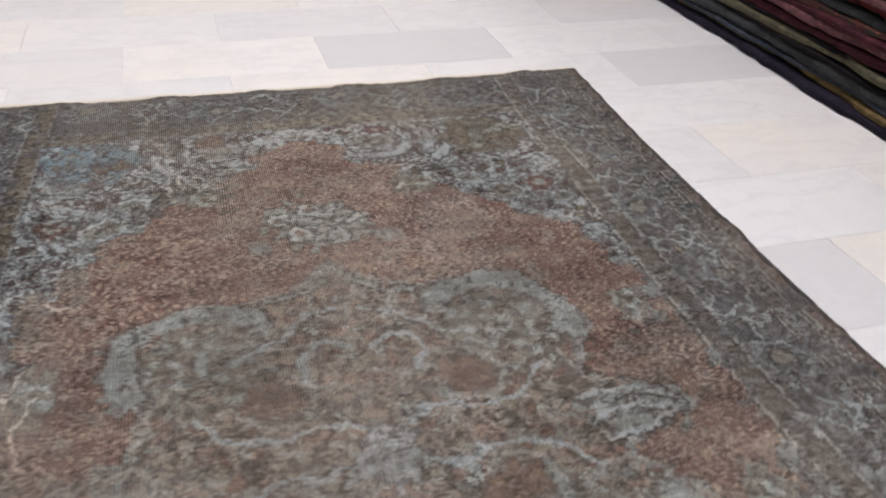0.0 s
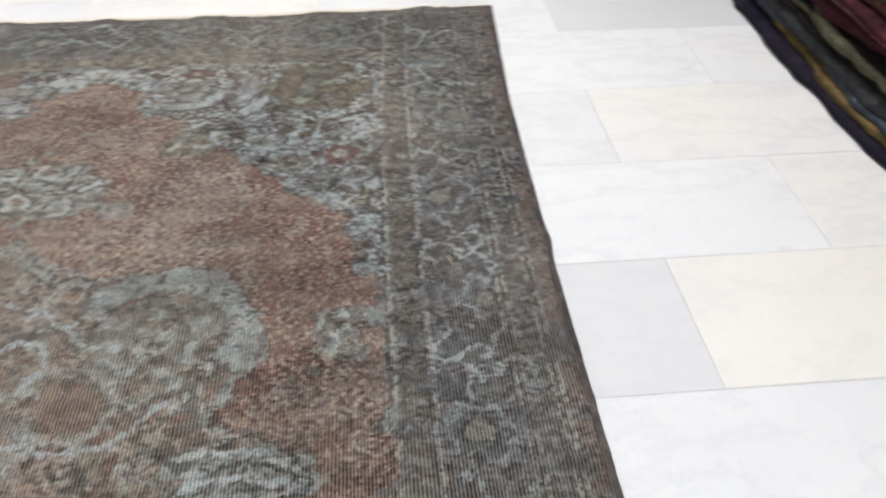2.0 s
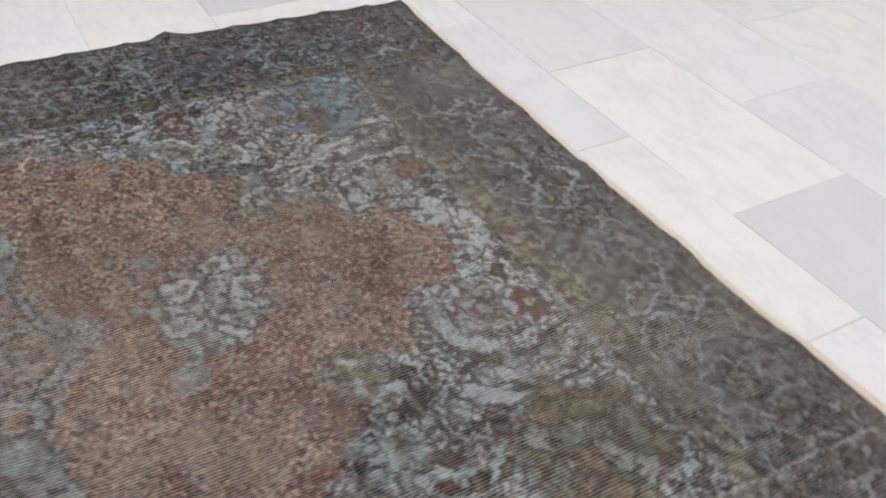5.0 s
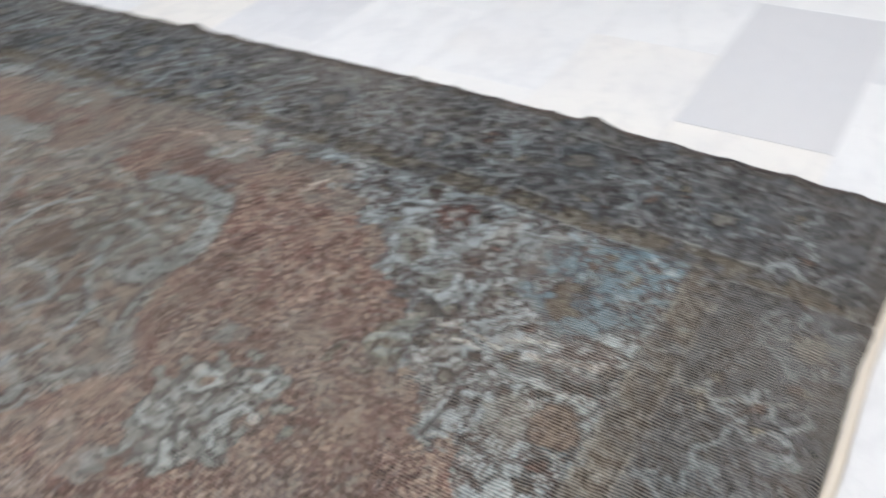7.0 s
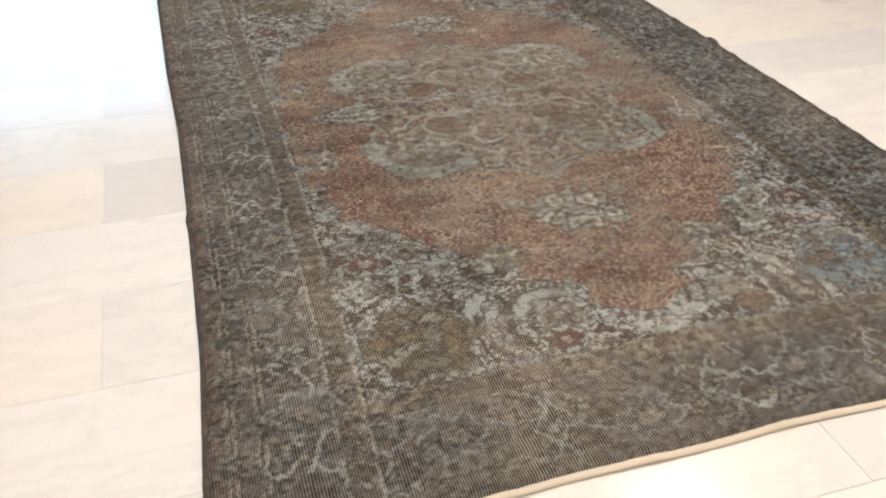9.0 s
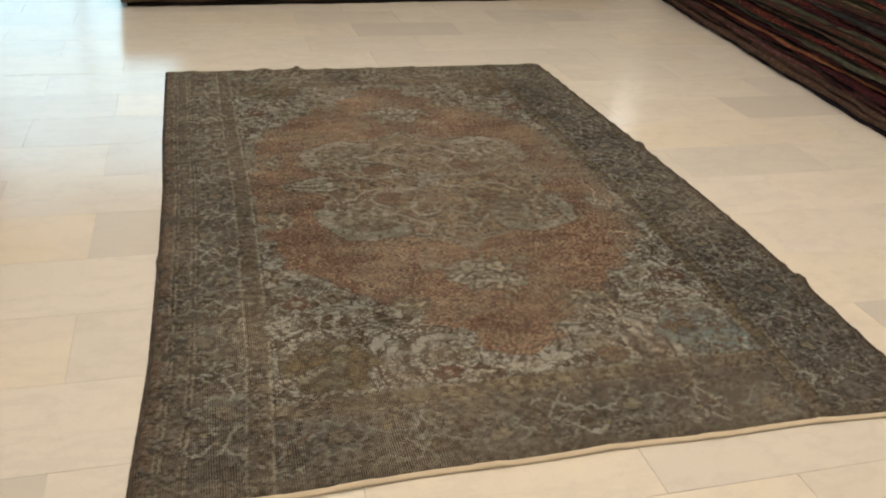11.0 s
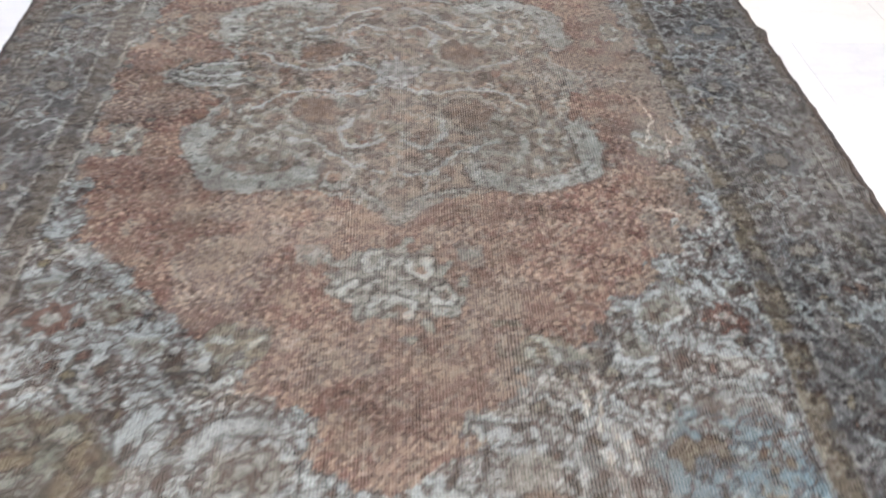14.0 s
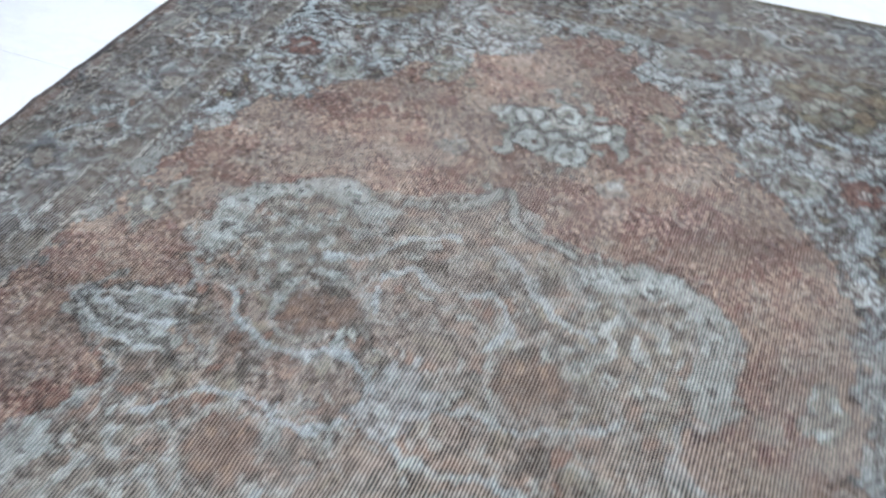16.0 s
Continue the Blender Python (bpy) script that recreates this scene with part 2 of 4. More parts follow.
# Housings for the added panels; no fixture is known up here.
for px, py, watts in ADDED_PANELS:
    panel = tagged(new("added_ceiling_light"), "added square white ceiling light panel with thin frame, out of view", "ceiling light", "ceiling lights")
    panel.matrix_world = pose(px, py, H)
    bm = bmesh.new()
    for dims in ((-0.31, 0.31, -0.31, -0.285, -0.03, 0), (-0.31, 0.31, 0.285, 0.31, -0.03, 0), (-0.31, -0.285, -0.285, 0.285, -0.03, 0), (0.285, 0.31, -0.285, 0.285, -0.03, 0)):
        box(bm, *dims)
    part("frame", bm, CEILING_PAINT, panel)
    slab("diffuser", -0.283, 0.283, -0.283, 0.283, -0.02, -0.004, DIFFUSER, panel)

# a round pendant lamp hangs far off; its light shows as a soft spot in the polished floor
pendant = tagged(new("pendant_lamp"), "round white glass pendant lamp on a thin cord", "pendant lamp")
pendant.matrix_world = pose(4.4, 8.75, 2.5)
bm = bmesh.new()
bmesh.ops.create_uvsphere(bm, u_segments=20, v_segments=12, radius=0.17)
part("globe", bm, GLOBE, pendant, "glowing white glass globe", True)
bm = bmesh.new()
box(bm, -0.006, 0.006, -0.006, 0.006, 0.16, H - 2.5)
part("cord", bm, FRAME_METAL, pendant)

# ---- the overdyed rug ----
LEFT_Y, LEFT_X = (0.0, 0.5, 1.1, 1.55, 2.0, 2.9), (-0.921, -0.897, -0.893, -0.895, -0.911, -0.924)
RIGHT_Y, RIGHT_X = (0.03, 0.3, 0.64, 1.0, 1.3, 2.2, 2.92), (0.922, 0.940, 0.959, 0.968, 0.967, 0.943, 0.918)
NEAR_X, NEAR_Y = (-0.93, -0.5, -0.1, 0.4, 0.92), (0.004, 0.022, 0.032, 0.036, 0.032)
FAR_X, FAR_Y = (-0.93, -0.32, 0.15, 0.93), (2.88, 2.888, 2.898, 2.923)
STEP = 0.0025


def ease(a, b, v):
    """0 below a, 1 above b, smooth between."""
    w = np.clip((v - a) / (b - a), 0, 1)
    return w * w * (3 - 2 * w)


def grown(seed, shape, wave, ax=1.0, ay=1.0, band=True):
    """A smooth random field with one typical wavelength, mean 0 and spread 1."""
    rng = np.random.default_rng(seed)
    fy, fx = np.fft.fftfreq(shape[0], STEP)[:, None] * ay, np.fft.rfftfreq(shape[1], STEP)[None, :] * ax
    k = np.hypot(fx, fy) * wave
    keep = np.exp(-((k - 1) / 0.42) ** 2) if band else np.exp(-k * k)
    out = np.fft.irfft2(np.fft.rfft2(rng.standard_normal(shape)) * keep, s=shape)
    return (out - out.mean()) / out.std()


def contour(f, level, width):
    """Lines of even width along one level of a field."""
    gy, gx = np.gradient(f, STEP)
    away = np.abs(f - level) / (np.hypot(gx, gy) + 4.0)
    return ease(width * 0.5 + STEP * 0.7, width * 0.5 - STEP * 0.5, away)


def rug_grid():
    nx, ny = int(1.9 / STEP), int(2.93 / STEP)
    u, v = np.meshgrid(np.linspace(0, 1, nx), np.linspace(0, 1, ny))
    y = 2.9 * v
    for _ in range(3):
        xl, xr = np.interp(y, LEFT_Y, LEFT_X), np.interp(y, RIGHT_Y, RIGHT_X)
        x = xl + (xr - xl) * u
        yn, yf = np.interp(x, NEAR_X, NEAR_Y), np.interp(x, FAR_X, FAR_Y)
        y = yn + (yf - yn) * v
    return x, y, x - xl, xr - x, y - yn, yf - y


class Dye:
    """The woven design, laid down stroke by stroke on the rug's grid."""

    def __init__(self, x, y):
        self.shape = x.shape
        self.x, self.y = x, y
        self.c = np.zeros((*x.shape, 3))

    def lay(self, mask, colour):
        m = np.clip(mask, 0, 1)[..., None]
        self.c = self.c * (1 - m) + np.asarray(colour) * m

    def near(self, cx, cy, r):
        """The part of the grid round a place, by rows and columns."""
        rows = np.searchsorted(self.y[:, 0], (cy - r - 0.035, cy + r + 0.035))
        cols = np.searchsorted(self.x[0], (cx - r - 0.035, cx + r + 0.035))
        return slice(max(rows[0], 0), rows[1]), slice(max(cols[0], 0), cols[1])

    def spot(self, cx, cy, r, fn, colour, strength=1.0):
        s = self.near(cx, cy, r)
        if self.x[s].size:
            m = np.clip(fn(self.wx[s] - cx, self.wy[s] - cy), 0, 1)[..., None] * strength
            self.c[s] = self.c[s] * (1 - m) + np.asarray(colour) * m

    def disc(self, cx, cy, rx, ry, colour, strength=1.0, lobes=0, deep=0.15):
        def fn(a, b):
            turn = np.arctan2(b, a)
            d = np.hypot(a / rx, b / ry) / (1 + deep * np.cos(lobes * turn) * (lobes > 0))
            return ease(1.12, 0.88, d)
        self.spot(cx, cy, max(rx, ry) * 1.3, fn, colour, strength)

    def arc(self, cx, cy, r, a0, a1, width, colour, strength=1.0, curl=0.0, squash=1.0):
        """A curved stroke; curl draws it inwards as it goes round."""
        def fn(a, b):
            turn = (np.degrees(np.arctan2(b / squash, a)) - a0) % 360
            reach = (a1 - a0) % 360 or 360
            d = np.abs(np.hypot(a, b / squash) - r * (1 - curl * turn / 360))
            return ease(width * 0.75, width * 0.25, d) * (turn <= reach)
        self.spot(cx, cy, r * max(1, squash) + width, fn, colour, strength)

    def line(self, x0, y0, x1, y1, width, colour, strength=1.0):
        cx, cy, r = (x0 + x1) / 2, (y0 + y1) / 2, max(abs(x1 - x0), abs(y1 - y0)) / 2
        dx, dy = x1 - x0, y1 - y0
        def fn(a, b):
            a, b = a + cx - x0, b + cy - y0
            t = np.clip((a * dx + b * dy) / (dx * dx + dy * dy), 0, 1)
            return ease(width * 0.75, width * 0.25, np.hypot(a - t * dx, b - t * dy)) * (0.6 + 0.4 * t)
        self.spot(cx, cy, r + width, fn, colour, strength)

    def stroke(self, points, width, colour, strength=1.0):
        """A smooth stroke of even width through a few places."""
        p = [np.array(q) for q in points]
        p = [2 * p[0] - p[1]] + p + [2 * p[-1] - p[-2]]
        way = []
        for a, b, c, e in zip(p, p[1:], p[2:], p[3:]):
            way += [0.5 * (2 * b + (c - a) * t + (2 * a - 5 * b + 4 * c - e) * t * t + (3 * b - a - 3 * c + e) * t ** 3) for t in (0, 0.25, 0.5, 0.75)]
        way.append(p[-2])
        low, high = np.min(way, axis=0), np.max(way, axis=0)
        mid, r = (low + high) / 2, float(np.max(high - low)) / 2

        def fn(a, b):
            best = np.full(a.shape, 9.0)
            for q, w in zip(way, way[1:]):
                ex, ey = w - q
                fx, fy = a + mid[0] - q[0], b + mid[1] - q[1]
                t = np.clip((fx * ex + fy * ey) / (ex * ex + ey * ey + 1e-12), 0, 1)
                best = np.minimum(best, np.hypot(fx - t * ex, fy - t * ey))
            return ease(width * 0.5 + 0.0015, width * 0.5 - 0.0015, best)
        self.spot(float(mid[0]), float(mid[1]), r + width, fn, colour, strength)

    def leaf(self, cx, cy, long, wide, turn, colour, strength=1.0):
        """A pointed leaf; long and wide are half its sizes."""
        ca, sa = math.cos(radians(turn)), math.sin(radians(turn))

        def fn(a, b):
            p, q = (a * ca + b * sa) / long, np.abs(b * ca - a * sa) / wide
            return ease(0.2, -0.2, q - (1 - p * p))
        self.spot(cx, cy, max(long, wide), fn, colour, strength)


PALE, BLUE_GREY, MID, SLATE = (0.244, 0.278, 0.286), (0.200, 0.226, 0.232), (0.118, 0.116, 0.104), (0.060, 0.066, 0.070)
INK, RUST, TAN, PLUM, OLIVE = (0.016, 0.015, 0.014), (0.118, 0.071, 0.059), (0.155, 0.109, 0.088), (0.092, 0.059, 0.055), (0.122, 0.116, 0.080)
UMBER, WOAD = (0.098, 0.064, 0.054), (0.118, 0.165, 0.190)
MX, MY = 0.012, 1.485                # middle of the medallion
QUARTERS = [(sx, sy) for sx in (-1, 1) for sy in (-1, 1)]


def weave_design():
    x, y, dl, dr, dn, df = rug_grid()
    d = Dye(x, y)
    S = d.shape
    # the weaver's hand: the drawing wanders by a few millimetres
    d.wx = x + 0.006 * grown(1, S, 0.16, band=False) + 0.0035 * grown(2, S, 0.035, band=False)
    d.wy = y + 0.006 * grown(3, S, 0.16, band=False) + 0.0035 * grown(4, S, 0.035, band=False)
    u, v = np.abs(d.wx - MX), np.abs(d.wy - MY)
    n9, n4, n25, n16 = grown(5, S, 0.09), grown(6, S, 0.045), grown(7, S, 0.026), grown(8, S, 0.016)
    drift = grown(9, S, 0.4, 1.5, 0.6, band=False)
    streak = grown(10, S, 0.10, 2.2, 0.5, band=False)
    hue, knotty, gate = grown(39, S, 0.09), grown(43, S, 0.034) + 0.3 * n16, grown(38, S, 0.13)
    fleck = grown(42, S, 0.017, 1.0, 0.6)
    rng = random.Random(7)

    def at(sx, sy, a, b, jitter=0.0):
        return MX + sx * a + rng.gauss(0, jitter), MY + sy * b + rng.gauss(0, jitter)

    def trail(sx, sy, *pairs):
        return [at(sx, sy, a, b) for a, b in pairs]

    def outlined(points, width, colour, strength=0.9, line=0.007):
        d.stroke(points, width + 2 * line, INK, 0.7)
        d.stroke(points, width, colour, strength)

    # outlines of the two medallions, as half widths over the distance from the middle
    outer = np.interp(v, (0, 0.1, 0.2, 0.34, 0.46, 0.55, 0.61, 0.67, 0.72, 0.82, 0.87, 0.92, 0.97, 1.04, 1.08, 1.125),
                      (0.645, 0.63, 0.605, 0.592, 0.578, 0.555, 0.49, 0.445, 0.385, 0.30, 0.225, 0.19, 0.12, 0.098, 0.06, -0.02))
    outer = outer + 0.010 * np.cos(v * 2 * math.pi / 0.115) + 0.009 * n9 + 0.006 * n25
    inner = np.interp(v, (0, 0.03, 0.07, 0.11, 0.16, 0.21, 0.31, 0.37, 0.405, 0.44, 0.49, 0.55), (0.53, 0.47, 0.41, 0.375, 0.40, 0.435, 0.43, 0.385, 0.27, 0.10, 0.045, -0.03))
    inner = np.where(d.wx > MX, np.minimum(inner, 0.45), inner) + 0.010 * n9 + 0.008 * n4
    in_brown, in_mid = ease(-0.005, 0.005, outer - u), ease(-0.006, 0.006, inner - u)

    # spandrels: pale blue-grey ground
    d.lay(np.ones(S), BLUE_GREY)
    d.lay(ease(-0.9, 0.7, n9 + 0.3 * drift) * 0.85, PALE)
    d.lay(ease(0.3, 1.4, streak) * 0.45, (0.205, 0.192, 0.165))
    rim = outer - u
    spandrel = np.clip(1 - in_brown, 0, 1)
    d.lay(spandrel * ease(0.95, 1.3, knotty + 0.25 * gate) * 0.5, (0.062, 0.052, 0.046))
    d.lay(spandrel * contour(grown(32, S, 0.07) + 0.25 * n25, 0.35, 0.0048) * ease(-0.5, 0.1, gate) * 0.75, (0.040, 0.032, 0.028))
    d.lay(spandrel * contour(grown(37, S, 0.06) + 0.2 * n25, -0.5, 0.0048) * ease(0.4, -0.2, gate) * 0.7, (0.046, 0.034, 0.030))

    # leaves and buds, drawn once and mirrored into the four corners
    fills = [MID, OLIVE, UMBER, (0.15, 0.15, 0.128), (0.078, 0.070, 0.058), (0.19, 0.205, 0.20)]
    for _ in range(210):
        a, b = rng.uniform(0.03, 0.655), rng.uniform(0.45, 1.20)
        if a < float(np.interp(b, (0.45, 0.55, 0.61, 0.72, 0.82, 0.92, 1.04, 1.125), (0.60, 0.58, 0.51, 0.40, 0.32, 0.21, 0.12, 0.02))):
            continue
        long, wide, turn, fill = rng.uniform(0.007, 0.017), rng.uniform(0.0045, 0.008), rng.uniform(0, 180), rng.choice(fills)
        for sx, sy in QUARTERS:
            cx, cy = at(sx, sy, a, b, 0.005)
            angle = turn if sx * sy > 0 else 180 - turn
            d.leaf(cx, cy, long + 0.006, wide + 0.006, angle, INK, 0.9)
            d.leaf(cx, cy, long, wide, angle, fill, 0.9)

    def rosette(cx, cy, r, heart, petal, ring=PALE, lobes=7):
        d.disc(cx, cy, r * 1.5, r * 1.4, ring, 0.75, lobes, 0.10)
        d.arc(cx, cy, r * 1.48, 0, 359, 0.006, INK, 0.55)
        d.disc(cx, cy, r * 1.12, r * 1.04, INK, 0.85, lobes, 0.16)
        d.disc(cx, cy, r, r * 0.92, petal, 0.92, lobes, 0.18)
        for k in range(lobes):
            w = 2 * math.pi * k / lobes
            d.line(cx + r * 0.35 * math.cos(w), cy + r * 0.35 * math.sin(w), cx + r * 0.85 * math.cos(w), cy + r * 0.85 * math.sin(w), 0.005, INK, 0.6)
        d.disc(cx, cy, r * 0.4, r * 0.36, heart, 0.9)

    for sx, sy in QUARTERS:
        blue = sx > 0 > sy
        # pale stems and the bands that hem the field
        d.stroke(trail(sx, sy, (0.16, 1.19), (0.28, 1.185), (0.43, 1.19)), 0.024, PALE, 0.8)
        d.stroke(trail(sx, sy, (0.0, 1.155), (0.09, 1.115), (0.135, 1.05)), 0.040, (0.235, 0.262, 0.262), 0.7)
        outlined(trail(sx, sy, (0.385, 1.17), (0.395, 1.08), (0.375, 0.99), (0.33, 0.935)), 0.026, PALE, 0.85)
        outlined(trail(sx, sy, (0.395, 1.02), (0.45, 0.93), (0.53, 0.905), (0.61, 0.925), (0.645, 0.86)), 0.015, PALE, 0.85)
        outlined(trail(sx, sy, (0.635, 0.93), (0.628, 1.04), (0.60, 1.15), (0.50, 1.185)), 0.018, PALE, 0.8)
        d.stroke(trail(sx, sy, (0.61, 0.40), (0.607, 0.50), (0.575, 0.575), (0.515, 0.63), (0.455, 0.69)), 0.030, PALE, 0.32)
        d.stroke(trail(sx, sy, (0.63, 0.47), (0.615, 0.58), (0.56, 0.645)), 0.006, INK, 0.7)
        outlined(trail(sx, sy, (0.24, 0.93), (0.30, 0.955), (0.345, 0.91), (0.43, 0.90)), 0.011, PALE, 0.8, 0.005)
        # bud in a pale drop beside the tip
        outlined(trail(sx, sy, (0.105, 1.09), (0.115, 1.015), (0.17, 0.985), (0.24, 0.992), (0.282, 1.05), (0.27, 1.16)), 0.026, (0.245, 0.275, 0.28), 0.9)
        d.disc(*at(sx, sy, 0.19, 1.06), 0.055, 0.040, (0.175, 0.178, 0.16), 0.7, 5, 0.1)
        if blue:
            d.disc(*at(sx, sy, 0.215, 1.135), 0.052, 0.042, INK, 0.75, 3, 0.06)
            d.disc(*at(sx, sy, 0.215, 1.135), 0.046, 0.036, (0.150, 0.118, 0.092), 0.95, 3, 0.06)
        else:
            rosette(*at(sx, sy, 0.222, 1.132), 0.034, (0.20, 0.205, 0.19), (0.088, 0.050, 0.043))
        # lobed palmette of the corner: cells round a heart
        cx, cy = at(sx, sy, 0.49, 1.055)
        d.disc(cx, cy, 0.118, 0.105, INK, 0.7, 6, 0.12)
        d.disc(cx, cy, 0.110, 0.097, WOAD if blue else OLIVE, 0.8, 6, 0.12)
        for k in range(11):
            w = radians(360 / 7 * k + 14) if k < 7 else radians(90 * k + 40)
            r = 0.074 if k < 7 else 0.028
            px, py = cx + r * math.cos(w), cy + r * 0.88 * math.sin(w)
            if blue:
                fill = ((0.115, 0.108, 0.082), (0.105, 0.140, 0.160), (0.165, 0.19, 0.195))[k % 3]
            else:
                fill = ((0.125, 0.108, 0.074), (0.175, 0.185, 0.165), (0.115, 0.125, 0.105))[k % 3]
            d.disc(px, py, 0.030, 0.025, INK, 0.85, 4, 0.14)
            d.disc(px, py, 0.0245, 0.020, fill, 0.95, 4, 0.14)
        rosette(*at(sx, sy, 0.557, 0.768), 0.033, (0.20, 0.21, 0.20), (0.112, 0.066, 0.055))
        # rings of pale petals
        for a, b, r in ((0.455, 0.745, 0.044), (0.385, 0.83, 0.036), (0.60, 0.69, 0.028)):
            cx, cy = at(sx, sy, a, b)
            d.disc(cx, cy, r, r * 0.9, (0.15, 0.155, 0.135), 0.7)
            d.arc(cx, cy, r + 0.008, 0, 359, 0.006, INK, 0.6)
            d.arc(cx, cy, r, 20, 330, 0.013, PALE, 0.85)
            d.leaf(cx, cy, 0.016, 0.008, 40 * sx, INK, 0.7)
        # comb of dark strokes
        for k in range(4):
            d.stroke(trail(sx, sy, (0.305 + 0.016 * k, 1.07), (0.315 + 0.018 * k, 1.15)), 0.006, (0.05, 0.03, 0.028), 0.7)
    # darker, ragged scraps and a blue corner that has kept its dye
    d.line(0.292, 0.465, 0.315, 0.33, 0.020, INK, 0.85)
    d.line(0.318, 0.455, 0.345, 0.345, 0.008, (0.36, 0.34, 0.30), 0.8)
    d.line(0.335, 0.46, 0.365, 0.34, 0.010, (0.05, 0.03, 0.028), 0.75)
    d.lay(ease(0.14, 0.05, np.hypot((d.wx - 0.60) / 1.1, (d.wy - 0.375) / 1.25)) * ease(1.0, 0.0, knotty) * 0.65, (0.105, 0.168, 0.205))
    d.lay(contour(grown(60, S, 0.05) + 0.3 * n16, 0.2, 0.0055) * ease(0.0, 0.6, gate + 0.5 * n9) * 0.7, (0.040, 0.028, 0.025))
    d.lay(ease(1.2, 1.5, grown(61, S, 0.026, 1.0, 0.8)) * 0.6, (0.062, 0.036, 0.032))
    d.lay(ease(0.46, 0.36, v) * ease(0.1, 0.5, 1 - in_brown) * 0.65, (0.148, 0.150, 0.140))
    spandrel_art = d.c.copy()

    # brown ring, mottled and banded by changes of dye
    patchy = grown(41, S, 0.055, 1.3, 0.8) + 0.7 * streak + 0.5 * drift
    brown = np.array(RUST) + ease(-0.7, 1.5, patchy)[..., None] * (np.array(TAN) - np.array(RUST))
    brown = brown + ease(0.4, 1.5, -drift + 0.6 * grown(14, S, 0.35, band=False))[..., None] * (np.array(PLUM) - brown) * 0.75
    dull = ease(-0.2, 1.4, grown(47, S, 0.20, 1.2, 0.8, band=False) + 0.5 * n9)[..., None]
    brown = brown + (np.array((0.150, 0.126, 0.110)) - brown) * dull * 0.8
    brown = brown * (1 - 0.2 * ease(0.9, 1.6, grown(48, S, 0.18, 0.7, 1.4, band=False) + 0.4 * n9))[..., None]
    m = in_brown[..., None]
    d.c = spandrel_art * (1 - m) + brown * m
    d.lay(in_brown * ease(0.1, 1.5, fleck + 0.6 * n25 + 0.4 * n4) * 0.72, (0.056, 0.038, 0.033))
    d.lay(in_brown * ease(0.6, 1.3, -fleck + 0.4 * n25) * 0.6, (0.27, 0.215, 0.170))
    d.lay(in_brown * contour(grown(31, S, 0.055), 0.0, 0.006) * ease(0.3, 1.0, n9) * 0.45, (0.23, 0.21, 0.18))
    d.lay(in_brown * ease(0.44, 0.62, x + 0.03 * n9) * 0.65, (0.142, 0.132, 0.116))
    d.lay(in_brown * ease(0.5, 1.3, grown(45, S, 0.16) + 0.4 * n4) * 0.3, (0.186, 0.152, 0.118))
    d.lay(ease(-0.014, -0.006, rim) * ease(0.004, -0.003, rim) * 0.6 * ease(-0.7, 0.2, n4), INK)

    # inner medallion: faded beige and grey-green with scrolls
    faded = np.array((0.160, 0.138, 0.120)) + ease(-0.9, 1.1, drift + 0.5 * n9)[..., None] * np.array((0.030, 0.022, 0.012))
    m = in_mid[..., None]
    d.c = d.c * (1 - m) + faded * m
    cloud = grown(34, S, 0.10)
    d.lay(in_mid * ease(0.2, 1.0, cloud + 0.3 * n25) * 0.5, (0.205, 0.208, 0.194))
    d.lay(in_mid * ease(0.5, 1.2, hue + 0.4 * streak) * 0.6, (0.150, 0.104, 0.080))
    d.lay(in_mid * ease(0.95, 1.4, -hue + 0.3 * n25) * 0.45, (0.13, 0.124, 0.088))
    d.lay(in_mid * ease(0.50, 0.95, knotty + 0.4 * fleck) * 0.72, (0.058, 0.050, 0.043))
    scroll = grown(33, S, 0.085) + 0.25 * n25
    d.lay(in_mid * contour(scroll, 0.0, 0.014) * 0.35, (0.05, 0.048, 0.044))
    d.lay(in_mid * contour(scroll, 0.0, 0.0075) * ease(-0.6, 0.6, n9 + n4) * 0.55, (0.262, 0.272, 0.258))
    for _ in range(70):
        a, b = rng.uniform(0.02, 0.40), rng.uniform(0.0, 0.36)
        long, wide, turn = rng.uniform(0.008, 0.018), rng.uniform(0.005, 0.009), rng.uniform(0, 180)
        fill = rng.choice([(0.215, 0.23, 0.22), MID, (0.135, 0.088, 0.068), (0.075, 0.068, 0.058), (0.075, 0.068, 0.058)])
        for sx, sy in QUARTERS:
            cx, cy = at(sx, sy, a, b, 0.006)
            angle = turn if sx * sy > 0 else 180 - turn
            d.leaf(cx, cy, long + 0.004, wide + 0.004, angle, INK, 0.55)
            d.leaf(cx, cy, long, wide, angle, fill, 0.8)
    edge = inner - u
    d.lay(ease(-0.002, 0.006, edge) * ease(0.024, 0.016, edge) * 0.35, PALE)
    d.lay(ease(-0.012, -0.004, edge) * ease(0.003, -0.002, edge) * 0.5 * ease(-0.5, 0.5, n4), INK)

    # grey-green sprays with ragged edges and dark drawing
    def spray(cx, cy, rx, ry, hold=1.0, dye=(0.182, 0.200, 0.190)):
        s = d.near(cx, cy, max(rx, ry) * 1.5)
        r = np.hypot((d.wx[s] - cx) / rx, (d.wy[s] - cy) / ry) + 0.16 * n9[s] + 0.14 * n4[s]
        body = ease(1.05, 0.95, r)
        for mask, colour in ((body * 0.85, dye), (body * ease(0.1, 0.5, n4[s]) * 0.8, (0.245, 0.274, 0.270)),
                             (body * ease(0.45, 0.85, knotty[s]) * 0.75, (0.05, 0.046, 0.042)),
                             (ease(0.12, 0.05, np.abs(r - 1.03)) * 0.3, INK)):
            m = np.clip(mask * hold, 0, 1)[..., None]
            d.c[s] = d.c[s] * (1 - m) + np.asarray(colour) * m

